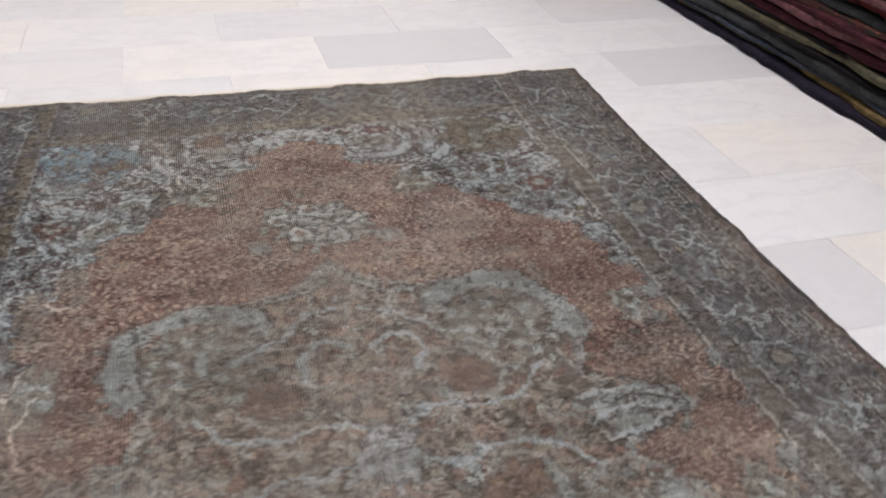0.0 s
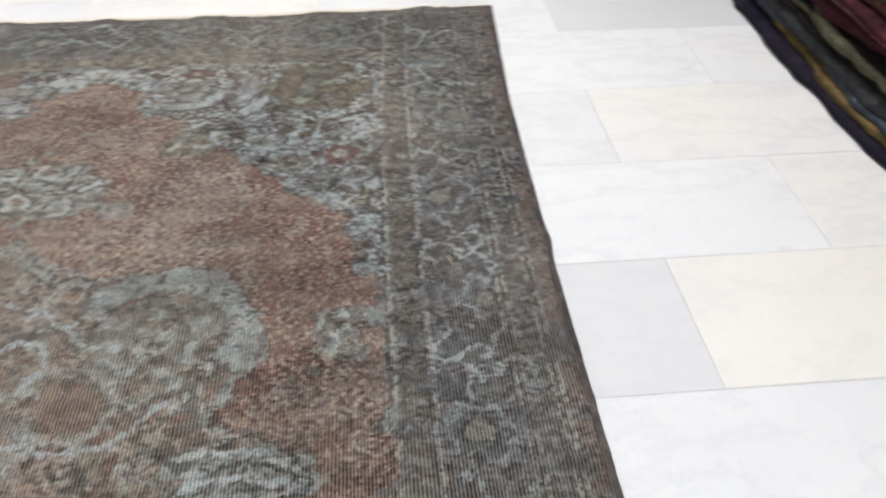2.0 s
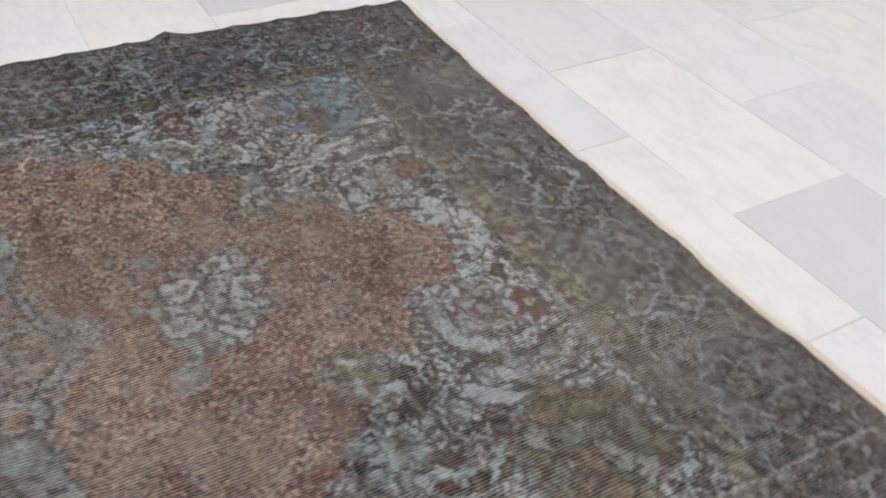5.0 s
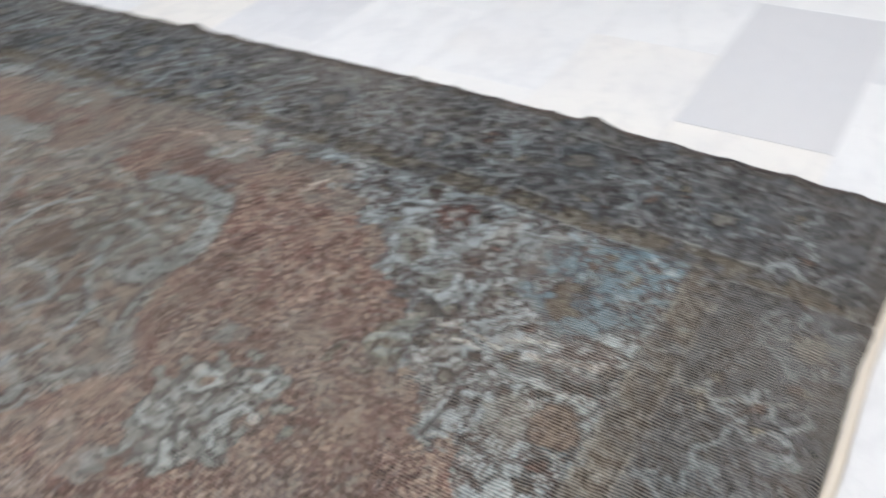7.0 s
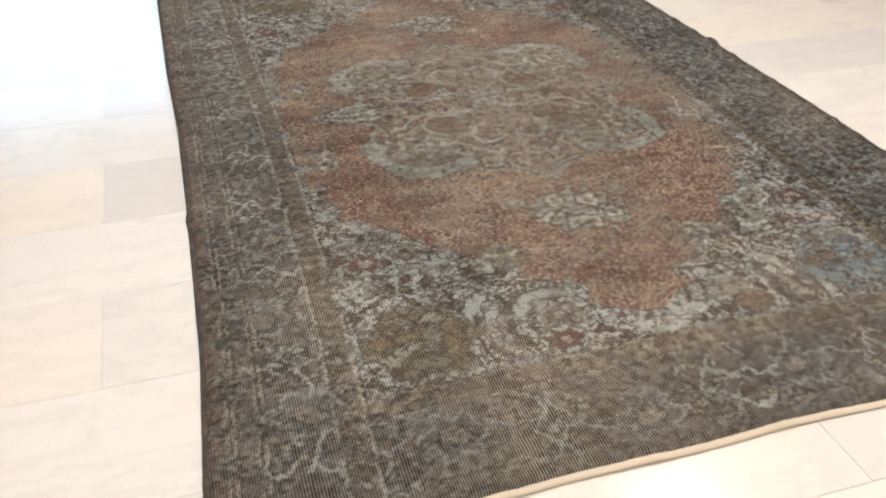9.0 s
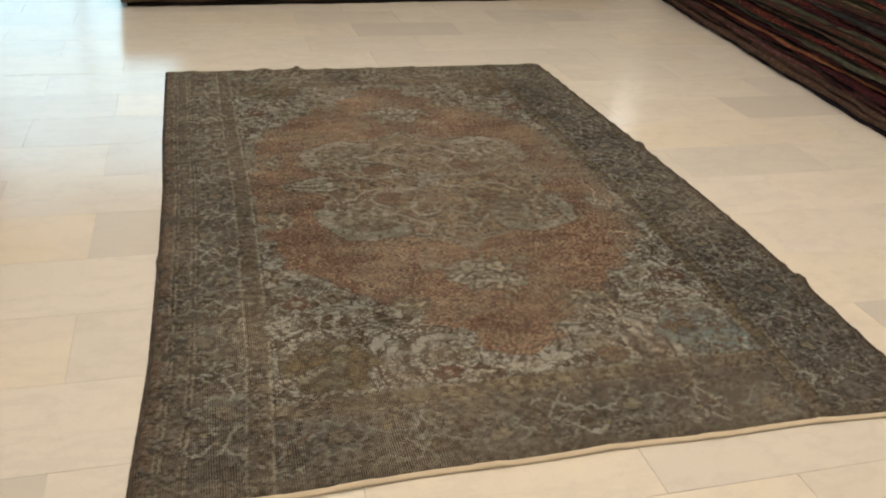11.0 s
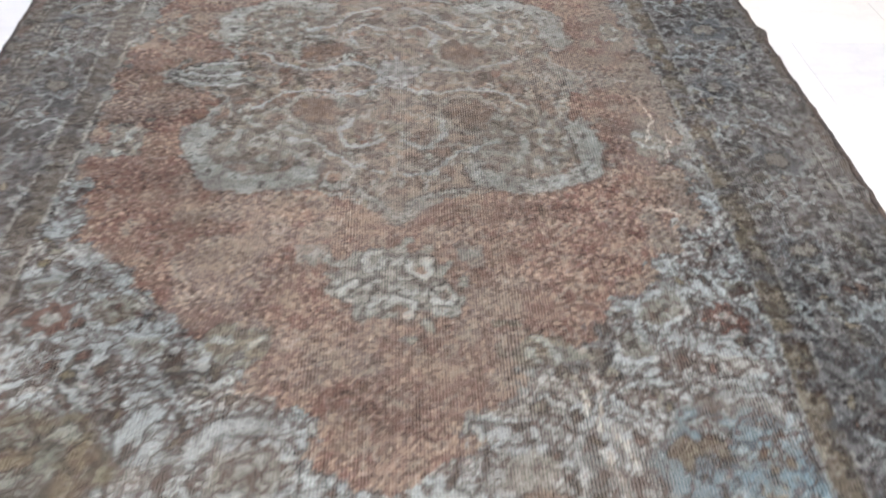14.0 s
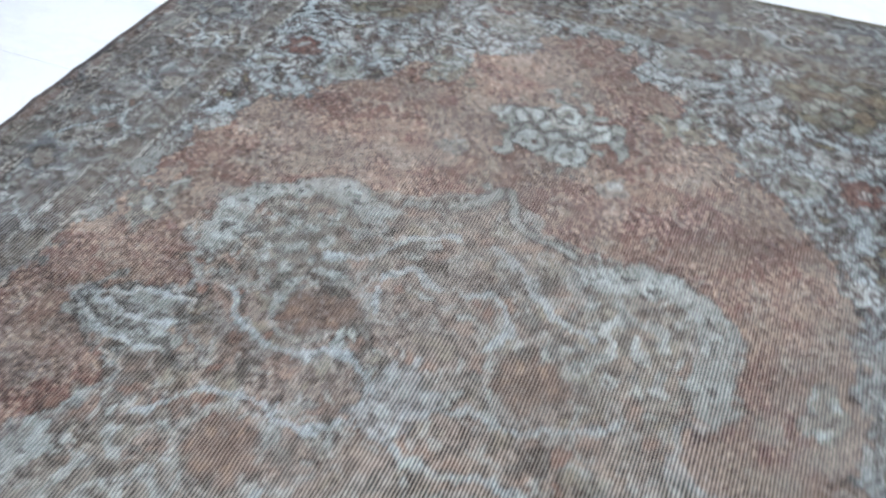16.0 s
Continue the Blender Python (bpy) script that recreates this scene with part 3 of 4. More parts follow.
    for sx, sy in QUARTERS:
        # cloud band: a thick pale hook with dark knots in it, round a darker heart
        spray(*at(sx, sy, 0.27, 0.25), 0.105, 0.10, 0.65, (0.120, 0.120, 0.104))
        hook = trail(sx, sy, (0.395, 0.20), (0.402, 0.28), (0.362, 0.362), (0.28, 0.398), (0.185, 0.372))
        d.stroke(hook, 0.070, (0.055, 0.052, 0.048), 0.45)
        d.stroke(hook, 0.054, (0.206, 0.228, 0.220), 0.6)
        for k in range(16):
            a, b = hook[k % 5]
            c, e = hook[min(k % 5 + 1, 4)]
            t = rng.random()
            d.disc(a + (c - a) * t + rng.gauss(0, 0.013), b + (e - b) * t + rng.gauss(0, 0.013), rng.uniform(0.010, 0.02), rng.uniform(0.010, 0.018), (0.222, 0.248, 0.242), 0.55, 5, 0.2)
        d.stroke(trail(sx, sy, (0.185, 0.372), (0.165, 0.335), (0.19, 0.31)), 0.026, (0.225, 0.248, 0.246), 0.45)
        for a, b in ((0.40, 0.235), (0.398, 0.30), (0.372, 0.345), (0.335, 0.385), (0.30, 0.378), (0.262, 0.402), (0.225, 0.385)):
            cx, cy = at(sx, sy, a, b, 0.006)
            d.leaf(cx, cy, 0.011, 0.006, rng.uniform(0, 180), (0.05, 0.05, 0.048), 0.85)
        # round brown flower with a pale ring
        cx, cy = at(sx, sy, 0.165, 0.135)
        d.arc(cx, cy, 0.068, 30, 300, 0.013, (0.22, 0.23, 0.22), 0.4)
        d.disc(cx, cy, 0.055, 0.052, (0.05, 0.042, 0.036), 0.5, 7, 0.10)
        d.disc(cx, cy, 0.049, 0.046, (0.118, 0.084, 0.066), 0.6, 7, 0.10)
        d.disc(cx, cy, 0.022, 0.020, (0.08, 0.058, 0.046), 0.8)
        for k in range(6):
            w = radians(60 * k + 15)
            d.leaf(cx + 0.034 * math.cos(w), cy + 0.032 * math.sin(w), 0.011, 0.006, 60 * k + 15, (0.155, 0.115, 0.085), 0.7)
        # stems
        d.stroke(trail(sx, sy, (0.02, 0.24), (0.07, 0.265), (0.11, 0.22), (0.09, 0.16)), 0.013, PALE, 0.65)
        d.stroke(trail(sx, sy, (0.03, 0.03), (0.09, 0.06), (0.16, 0.045), (0.25, 0.06), (0.30, 0.12)), 0.012, PALE, 0.6)
        d.stroke(trail(sx, sy, (0.03, 0.36), (0.09, 0.335), (0.15, 0.27), (0.22, 0.245)), 0.012, PALE, 0.6)
        # the pendant at each end
        outlined(trail(sx, sy, (0.004, 0.525), (0.035, 0.46), (0.08, 0.425), (0.15, 0.405)), 0.015, (0.222, 0.236, 0.226), 0.65, 0.005)
        # mottled sprays in the brown
        spray(*at(sx, sy, 0.245, 0.825), 0.058, 0.044, 0.85, (0.125, 0.125, 0.100))
        spray(*at(sx, sy, 0.545, 0.245), 0.036, 0.062, 0.75, (0.14, 0.145, 0.13))
        spray(*at(sx, sy, 0.15, 0.60), 0.030, 0.024, 0.45)
    # pointed palmette at each side
    for sx, hold in ((-1, 1.0), (1, 0.15)):
        spray(MX + sx * 0.42, MY + 0.01, 0.10, 0.055, 0.9 * hold)
        for lift in (0.045, 0.012, -0.022):
            d.stroke([(MX + sx * 0.35, MY + lift * 1.5), (MX + sx * 0.44, MY + lift * 1.3), (MX + sx * 0.535, MY + 0.012)], 0.013, (0.275, 0.305, 0.312), 0.85 * hold)
        for lift in (0.062, 0.028, -0.008, -0.05):
            d.stroke([(MX + sx * 0.37, MY + lift * 1.2), (MX + sx * 0.45, MY + lift * 1.0), (MX + sx * 0.515, MY + 0.012 + 0.3 * lift)], 0.006, INK, 0.75 * hold)
    spray(MX, MY + 0.03, 0.055, 0.062, 0.8, (0.215, 0.235, 0.24))
    # five-petalled flower on the axis, above and below
    for sy, fy in ((-1, 0.805), (1, 2.205)):
        spray(MX + 0.01, fy, 0.112, 0.092, 0.95)
        for k, (a, b) in enumerate(((-0.07, 0.02), (-0.035, -0.055), (0.045, -0.05), (0.078, 0.025), (0.0, 0.06))):
            d.arc(MX + 0.01 + a, fy + sy * b, 0.030, 0, 359, 0.006, INK, 0.8)
            d.arc(MX + 0.01 + a, fy + sy * b, 0.022, 70 * k, 70 * k + 270, 0.013, (0.255, 0.282, 0.276), 0.85)
        for a in (-1, 1):
            d.stroke([(MX + 0.01, fy), (MX + 0.01 + a * 0.04, fy - sy * 0.01), (MX + 0.01 + a * 0.10, fy + sy * 0.045)], 0.008, INK, 0.8)

    # borders, by distance from the edges
    along_end = np.minimum(dn, df)
    side = np.minimum(dl - 0.275, np.minimum(dr - 0.318, along_end - 0.275))
    band = ease(0.004, -0.004, side + 0.003 * n16)
    sides = ease(0.02, -0.02, np.minimum(dl, dr) - along_end)
    olive_ground, slate_ground = np.array((0.138, 0.128, 0.106)), np.array((0.100, 0.103, 0.103))
    cool = np.clip(0.5 + 0.5 * sides * ease(0.6, 1.3, y) + 0.55 * ease(0.0, 0.7, x) + 0.3 * drift, 0, 1)[..., None]
    ground = olive_ground * (1 - cool) + slate_ground * cool
    m = band[..., None]
    d.c = d.c * (1 - m) + ground * m
    palm = grown(44, S, 0.12) + 0.25 * n4
    d.lay(band * ease(-0.3, 0.8, n9 + 0.3 * drift) * 0.4, (0.168, 0.172, 0.166))
    d.lay(band * ease(0.35, 0.75, palm) * 0.65, (0.052, 0.055, 0.056))
    d.lay(band * ease(0.9, 1.4, hue) * 0.4, OLIVE)
    d.lay(band * ease(0.55, 0.95, knotty) * 0.72, (0.036, 0.034, 0.032))
    d.lay(band * ease(0.9, 1.4, -knotty + 0.4 * fleck) * 0.5, (0.200, 0.215, 0.215))
    dusk = ease(0.45, 0.75, x) * ease(1.3, 0.5, y) * 0.6 + ease(-0.1, 0.6, x) * ease(0.30, 0.22, y) * 0.55 + ease(-0.60, -0.75, x) * ease(1.7, 1.4, y) * ease(0.75, 1.1, y) * 0.55
    dusk = dusk + ease(0.24, 0.20, dn) * (0.45 + 0.35 * ease(-0.4, 0.3, x)) + ease(0.24, 0.20, dl) * ease(1.75, 1.45, y) * 0.4
    d.lay(band * np.clip(dusk, 0, 1) * 0.6, (0.047, 0.052, 0.058))

    # one winding stem round the rug, with palmettes, hooked leaves and twigs
    def border_run(length, place, shade):
        sprig = tuple(c * shade for c in (0.255, 0.290, 0.300))
        count = int(length / 0.28)
        gap = length / count
        stem = [place(s, 0.050 * math.sin(s / gap * math.pi)) for s in np.arange(0, length, gap / 8)]
        for k in range(0, len(stem) - 8, 8):
            d.stroke(stem[k:k + 9], 0.016, INK, 0.5)
            d.stroke(stem[k:k + 9], 0.008, sprig, 0.6)
        for k in range(count):
            s, up = (k + 0.5) * gap, (-1) ** k
            cx, cy = place(s, 0.028 * up)
            r = rng.uniform(0.045, 0.058)
            d.disc(cx, cy, r * 1.15, r * 1.05, sprig, 0.6, 6, 0.2)
            d.disc(cx, cy, r, r * 0.9, SLATE, 0.85, 6, 0.22)
            d.disc(cx, cy, r * 0.5, r * 0.45, (0.15, 0.145, 0.125), 0.7, 5, 0.2)
            d.arc(cx, cy, r * 0.52, 0, 359, 0.005, INK, 0.8)
            for side_of in (-1, 1):
                base = s + side_of * gap * 0.38
                hook = [place(base, -0.01 * up), place(base + side_of * 0.03, -0.045 * up), place(base + side_of * 0.005, -0.075 * up), place(base - side_of * 0.03, -0.055 * up)]
                d.stroke(hook, 0.017, INK, 0.5)
                d.stroke(hook, 0.0095, sprig, 0.8)
                twig = [place(base + 0.01, 0.0), place(base + side_of * 0.04, 0.045 * up), place(base + side_of * 0.02, 0.085 * up)]
                d.stroke(twig, 0.0085, sprig, 0.7)
                for _ in range(5):
                    lx, ly = place(base + rng.uniform(-0.06, 0.06), rng.uniform(-0.085, 0.085))
                    turn = rng.uniform(0, 180)
                    d.leaf(lx, ly, 0.018, 0.010, turn, INK, 0.7)
                    d.leaf(lx, ly, 0.013, 0.006, turn, rng.choice([sprig, (0.16, 0.15, 0.12), (0.10, 0.075, 0.062)]), 0.8)

    border_run(2.62, lambda s, o: (-0.752 + o, 0.14 + s), 0.95)
    border_run(2.62, lambda s, o: (0.785 - o, 0.16 + s), 0.78)
    border_run(1.36, lambda s, o: (-0.66 + s, 0.140 + o), 0.85)
    border_run(1.36, lambda s, o: (-0.66 + s, 2.765 + 0.02 * s - o), 1.0)

    # guard stripes
    def stripe(dist, a, b, colour, strength):
        ok = ease(-0.003, 0.003, dist - a) * ease(0.003, -0.003, dist - b)
        d.lay(ok * strength * ease(-1.2, 0.5, n9 + 0.6 * n4), colour)

    def beads(dist, a, b, run, pitch, colour, strength):
        """A row of small dark and light dashes in a narrow stripe."""
        ok = ease(-0.002, 0.002, dist - a) * ease(0.002, -0.002, dist - b)
        d.lay(ok * ease(0.1, 0.6, np.sin(run * 2 * math.pi / pitch + 0.8 * n9)) * strength, colour)

    stripe(dl, 0.222, 0.275, (0.112, 0.104, 0.088), 0.65)
    beads(dl, 0.230, 0.266, y, 0.034, (0.055, 0.048, 0.042), 0.6)
    for mark in (0.220, 0.276):
        stripe(dl, mark - 0.003, mark + 0.003, (0.255, 0.26, 0.24), 0.9)
        stripe(dl, mark + 0.004, mark + 0.009, INK, 0.75)
    stripe(dl, 0.03, 0.095, (0.070, 0.068, 0.064), 0.7)
    beads(dl, 0.050, 0.082, y, 0.027, (0.150, 0.148, 0.135), 0.5)
    for mark in (0.034, 0.046, 0.086, 0.098):
        stripe(dl, mark - 0.0025, mark + 0.0025, (0.225, 0.215, 0.190), 0.9)
        stripe(dl, mark + 0.003, mark + 0.007, INK, 0.65)
    stripe(dl, -0.01, 0.028, (0.108, 0.084, 0.072), 0.8)
    stripe(dr, -0.01, 0.03, (0.080, 0.070, 0.060), 0.75)
    beads(dr, 0.03, 0.06, y, 0.027, (0.150, 0.155, 0.150), 0.4)
    stripe(dr, 0.268, 0.318, (0.128, 0.115, 0.082), 0.6)
    beads(dr, 0.276, 0.310, y, 0.036, (0.062, 0.052, 0.040), 0.55)
    for mark in (0.064, 0.268, 0.320):
        stripe(dr, mark - 0.0025, mark + 0.002, (0.225, 0.240, 0.240), 0.65)
        stripe(dr, mark + 0.003, mark + 0.008, INK, 0.75)
    mid_x = ease(0.25, 0.29, dl) * ease(0.28, 0.33, dr)
    for dist in (dn, df):
        stripe(dist, 0.215, 0.275, (0.172, 0.150, 0.112), 0.4 * mid_x)
        beads(dist, 0.224, 0.266, x, 0.040, (0.070, 0.054, 0.040), 0.5 * mid_x)
        for mark in (0.218, 0.272):
            stripe(dist, mark - 0.0025, mark + 0.002, (0.24, 0.24, 0.22), 0.5 * mid_x)
            stripe(dist, mark + 0.003, mark + 0.008, INK, 0.7 * mid_x)
        stripe(dist, 0.046, 0.051, INK, 0.6)
        stripe(dist, 0.037, 0.042, (0.19, 0.195, 0.185), 0.5)
        stripe(dist, -0.01, 0.032, (0.080, 0.080, 0.074), 0.65)
    # pale pulled threads
    for x0, y0, x1, y1 in ((0.56, 1.42, 0.575, 1.33), (0.575, 1.33, 0.555, 1.25), (0.60, 1.28, 0.59, 1.17), (0.32, 0.65, 0.335, 0.56), (0.335, 0.56, 0.325, 0.49),
                           (0.345, 0.50, 0.36, 0.42), (0.30, 0.60, 0.315, 0.53), (0.50, 1.02, 0.56, 1.00), (0.38, 0.19, 0.40, 0.08), (0.40, 0.26, 0.37, 0.19)):
        d.line(x0, y0, x1, y1, 0.0055, (0.40, 0.38, 0.33), 0.7)

    # age: knots pull the drawing ragged, dyes bleed into one another, and the pile is rubbed through in patches
    def ragged(c, reach_x, reach_y, seed, wave):
        rows, cols = np.indices(S)
        a, b = grown(seed, S, wave, 1.0, 0.7), grown(seed + 1, S, wave, 1.0, 0.7)
        cols = np.clip(cols + a * reach_x / STEP, 0, S[1] - 1).astype(int)
        rows = np.clip(rows + b * reach_y / STEP, 0, S[0] - 1).astype(int)
        return c[rows, cols]

    def bled(c, wave):
        fy, fx = np.fft.fftfreq(S[0], STEP)[:, None], np.fft.rfftfreq(S[1], STEP)[None, :]
        keep = np.exp(-(np.hypot(fx, 0.8 * fy) * wave) ** 2)
        return np.stack([np.fft.irfft2(np.fft.rfft2(c[..., k]) * keep, s=S) for k in range(3)], -1)

    d.c = ragged(d.c, 0.0010, 0.0015, 50, 0.030)
    d.c = ragged(d.c, 0.0007, 0.0012, 52, 0.013)
    rubbed = np.clip(0.04 + 0.20 * grown(54, S, 0.10, 1.2, 0.8, band=False) + 0.06 * n4, 0.0, 0.6)[..., None]
    d.c = d.c * (1 - rubbed) + bled(d.c, 0.06) * rubbed
    pepper = 0.8 * grown(55, S, 0.016, 1.15, 0.7) + 0.6 * grown(56, S, 0.027, 1.1, 0.7) + 0.4 * grown(58, S, 0.05, 1.2, 0.7)
    thick = ease(-1.0, 0.8, grown(57, S, 0.11) + 0.5 * drift)
    m = (ease(0.35, 1.30, pepper) * (0.14 + 0.58 * thick ** 1.5) * (1 - 0.12 * in_brown - 0.45 * (1 - in_brown) * (1 - band)))[..., None]
    d.c = d.c * (1 - m) + d.c * np.array((0.30, 0.28, 0.27)) * m
    m = (ease(0.8, 1.5, -pepper) * (0.10 + 0.30 * thick))[..., None]
    d.c = d.c * (1 - m) + (0.6 * d.c + 0.4 * np.array((0.300, 0.305, 0.290))) * m
    soft = np.maximum(bled(d.c, 0.09), 0.02)
    d.c = soft * np.clip(d.c / soft, 0.05, 1.75) ** 1.32
    # fine dark outlines that have held their dye
    fig = np.clip(1 - in_brown + 0.45 * in_mid, 0, 1) * (1 - 0.3 * band)
    for seed, wave, level in ((62, 0.052, 0.6), (64, 0.066, -0.8)):
        f = grown(seed, S, wave, 1.0, 0.85) + 0.30 * n16 + 0.2 * n25
        d.lay(fig * contour(f, level, 0.0042) * ease(-0.3, 0.4, grown(seed + 10, S, 0.12)) * 0.75, (0.036, 0.024, 0.020))
    fade = grown(17, S, 0.22, band=False)
    d.c *= (1 + 0.09 * fade + 0.08 * streak)[..., None] * np.array((1.315, 1.295, 1.24))
    speck = grown(18, S, 0.0085, 1.0, 0.6)
    d.c *= np.clip(1 + 0.14 * speck, 0.4, 1.6)[..., None]
    d.lay(ease(2.3, 2.9, speck) * 0.5, (0.38, 0.37, 0.33))
    wear = np.clip(0.75 + 0.25 * grown(19, S, 0.6, band=False) - 0.5 * ease(0.50, 0.70, x) + 0.25 * ease(0.5, 0.1, y) - 0.35 * ease(0.16, 0.08, dl), 0.05, 1.0)
    return x, y, dl, dr, dn, df, np.clip(d.c, 0.010, 0.6), wear


def rug():
    x, y, dl, dr, dn, df, colour, wear = weave_design()
    S = x.shape
    edge = np.minimum(np.minimum(dl, dr), np.minimum(dn, df))
    z = 0.0095 + 0.0012 * grown(20, S, 0.30, band=False) + 0.0009 * grown(21, S, 0.03, band=False)
    z = z - 0.006 * ease(0.012, 0.0, edge)
    out = np.zeros(S)
    # ripples along the sides, and small folds where the edge stands up
    ripple = 0.5 + 0.5 * np.sin(y * 2 * math.pi / 0.115 + 1.3 * np.sin(y * 5.1))
    z += 0.006 * ripple ** 4 * ease(0.10, 0.0, dr) + 0.004 * ripple ** 3 * ease(0.06, 0.0, dl)
    lift = 0.5 + 0.5 * np.sin(x * 2 * math.pi / 0.21 + 0.8)
    z += 0.006 * lift ** 4 * ease(0.08, 0.0, df) + 0.006 * (0.5 + 0.5 * np.sin(x * 2 * math.pi / 0.27)) ** 3 * ease(0.08, 0.0, dn)
    for cx, cy, h, wide in ((0.957, 0.637, 0.018, 0.024), (-0.325, 2.888, 0.024, 0.03), (-0.48, 2.885, 0.014, 0.04), (-0.905, 1.02, 0.008, 0.03), (0.96, 1.75, 0.010, 0.03)):
        bell = np.exp(-((x - cx) / (wide * 1.6 if abs(cx) > 0.8 else wide)) ** 2 - ((y - cy) / (wide if abs(cx) > 0.8 else wide * 1.6)) ** 2)
        z += h * bell
        out += bell * (0.006 if cx > 0.8 else -0.004 if cx < -0.8 else 0)
    x = x + out
    ny, nx = S
    top = np.stack([x, y, z], -1).reshape(-1, 3)
    # skirt of the outer edge down to the floor
    ring = np.concatenate([np.arange(nx), np.arange(1, ny) * nx + nx - 1, (ny - 1) * nx + np.arange(nx - 2, -1, -1), np.arange(ny - 2, 0, -1) * nx])
    low = top[ring].copy()
    low[:, 2] = np.maximum(low[:, 2] - 0.008, 0.0015)
    verts = np.concatenate([top, low]).astype(np.float32)
    i = (np.arange(ny - 1)[:, None] * nx + np.arange(nx - 1)[None, :]).ravel()
    quads = np.stack([i, i + 1, i + nx + 1, i + nx], 1)
    k = len(ring)
    a, b = np.arange(k), (np.arange(k) + 1) % k
    skirt = np.stack([ring[b], ring[a], ny * nx + a, ny * nx + b], 1)
    faces = np.concatenate([quads, skirt]).astype(np.int32)
    me = bpy.data.meshes.new("woven_field")
    me.vertices.add(len(verts))
    me.vertices.foreach_set("co", verts.ravel())
    me.loops.add(faces.size)
    me.loops.foreach_set("vertex_index", faces.ravel())
    me.polygons.add(len(faces))
    me.polygons.foreach_set("loop_start", np.arange(len(faces), dtype=np.int32) * 4)
    me.polygons.foreach_set("use_smooth", np.ones(len(faces), dtype=bool))
    me.update(calc_edges=True)
    dye = me.attributes.new("dye", "FLOAT_COLOR", "POINT")
    flat = np.concatenate([colour.reshape(-1, 3), colour.reshape(-1, 3)[ring]])
    dye.data.foreach_set("color", np.concatenate([flat, np.ones((len(flat), 1))], 1).astype(np.float32).ravel())
    worn = me.attributes.new("wear", "FLOAT", "POINT")
    worn.data.foreach_set("value", np.concatenate([wear.ravel(), wear.ravel()[ring]]).astype(np.float32))
    me.materials.append(PILE_WOOL)
    root = tagged(new("rug"), "worn overdyed medallion rug, grey-blue and brown, flat on marble floor", "rug")
    pile = new("woven_field", me)
    pile.parent = root
    tagged(pile, "faded wool pile with brown medallion and floral borders")

    def cord(name, path, rx, rz, material, label, seed):
        """A soft strip along an edge of the rug."""
        rng = np.random.default_rng(seed)
        bm = bmesh.new()
        last = None
        for j, (px, py, pz, sx, sy) in enumerate(path):
            f = 1 + 0.035 * rng.standard_normal()
            row = [bm.verts.new((px + sx * rx * f * math.cos(a), py + sy * rx * f * math.cos(a), max(0.0008, pz + rz * f * math.sin(a)))) for a in np.linspace(0, 2 * math.pi, 9)[:-1]]
            if last:
                for q in range(8):
                    bm.faces.new((last[q], last[(q + 1) % 8], row[(q + 1) % 8], row[q]))
            else:
                bm.faces.new(row)
            last = row
        bm.faces.new(last)
        bmesh.ops.recalc_face_normals(bm, faces=bm.faces)
        part(name, bm, material, root, label, True)

    rows = {"n": (x[0], y[0], z[0]), "f": (x[-1], y[-1], z[-1]), "l": (x[:, 0], y[:, 0], z[:, 0]), "r": (x[:, -1], y[:, -1], z[:, -1])}
    pick = {key: np.linspace(0, len(value[0]) - 1, 150).astype(int) for key, value in rows.items()}
    def run(key, dx, dy, lift):
        ex, ey, ez = rows[key]
        return [(ex[q] + dx, ey[q] + dy + 0.003 * math.sin(ex[q] * 14) * (key == "n"), max(0.003, ez[q] * 0.75 + lift), abs(dx) > 0, abs(dy) > 0) for q in pick[key]]
    cord("end_binding", run("n", 0, -0.006, -0.001), 0.0085, 0.005, CREAM_COTTON, "cream cotton web along the end", 1)
    cord("end_cord", run("f", 0, 0.003, 0.0), 0.005, 0.005, OLIVE_CORD, "olive cord along the end", 2)
    cord("selvedge", run("l", -0.002, 0, 0.0), 0.006, 0.005, DARK_SELVEDGE, "dark overcast selvedge", 3)
    cord("selvedge", run("r", 0.002, 0, 0.0), 0.006, 0.005, DARK_SELVEDGE, "dark overcast selvedge", 4)


rug()

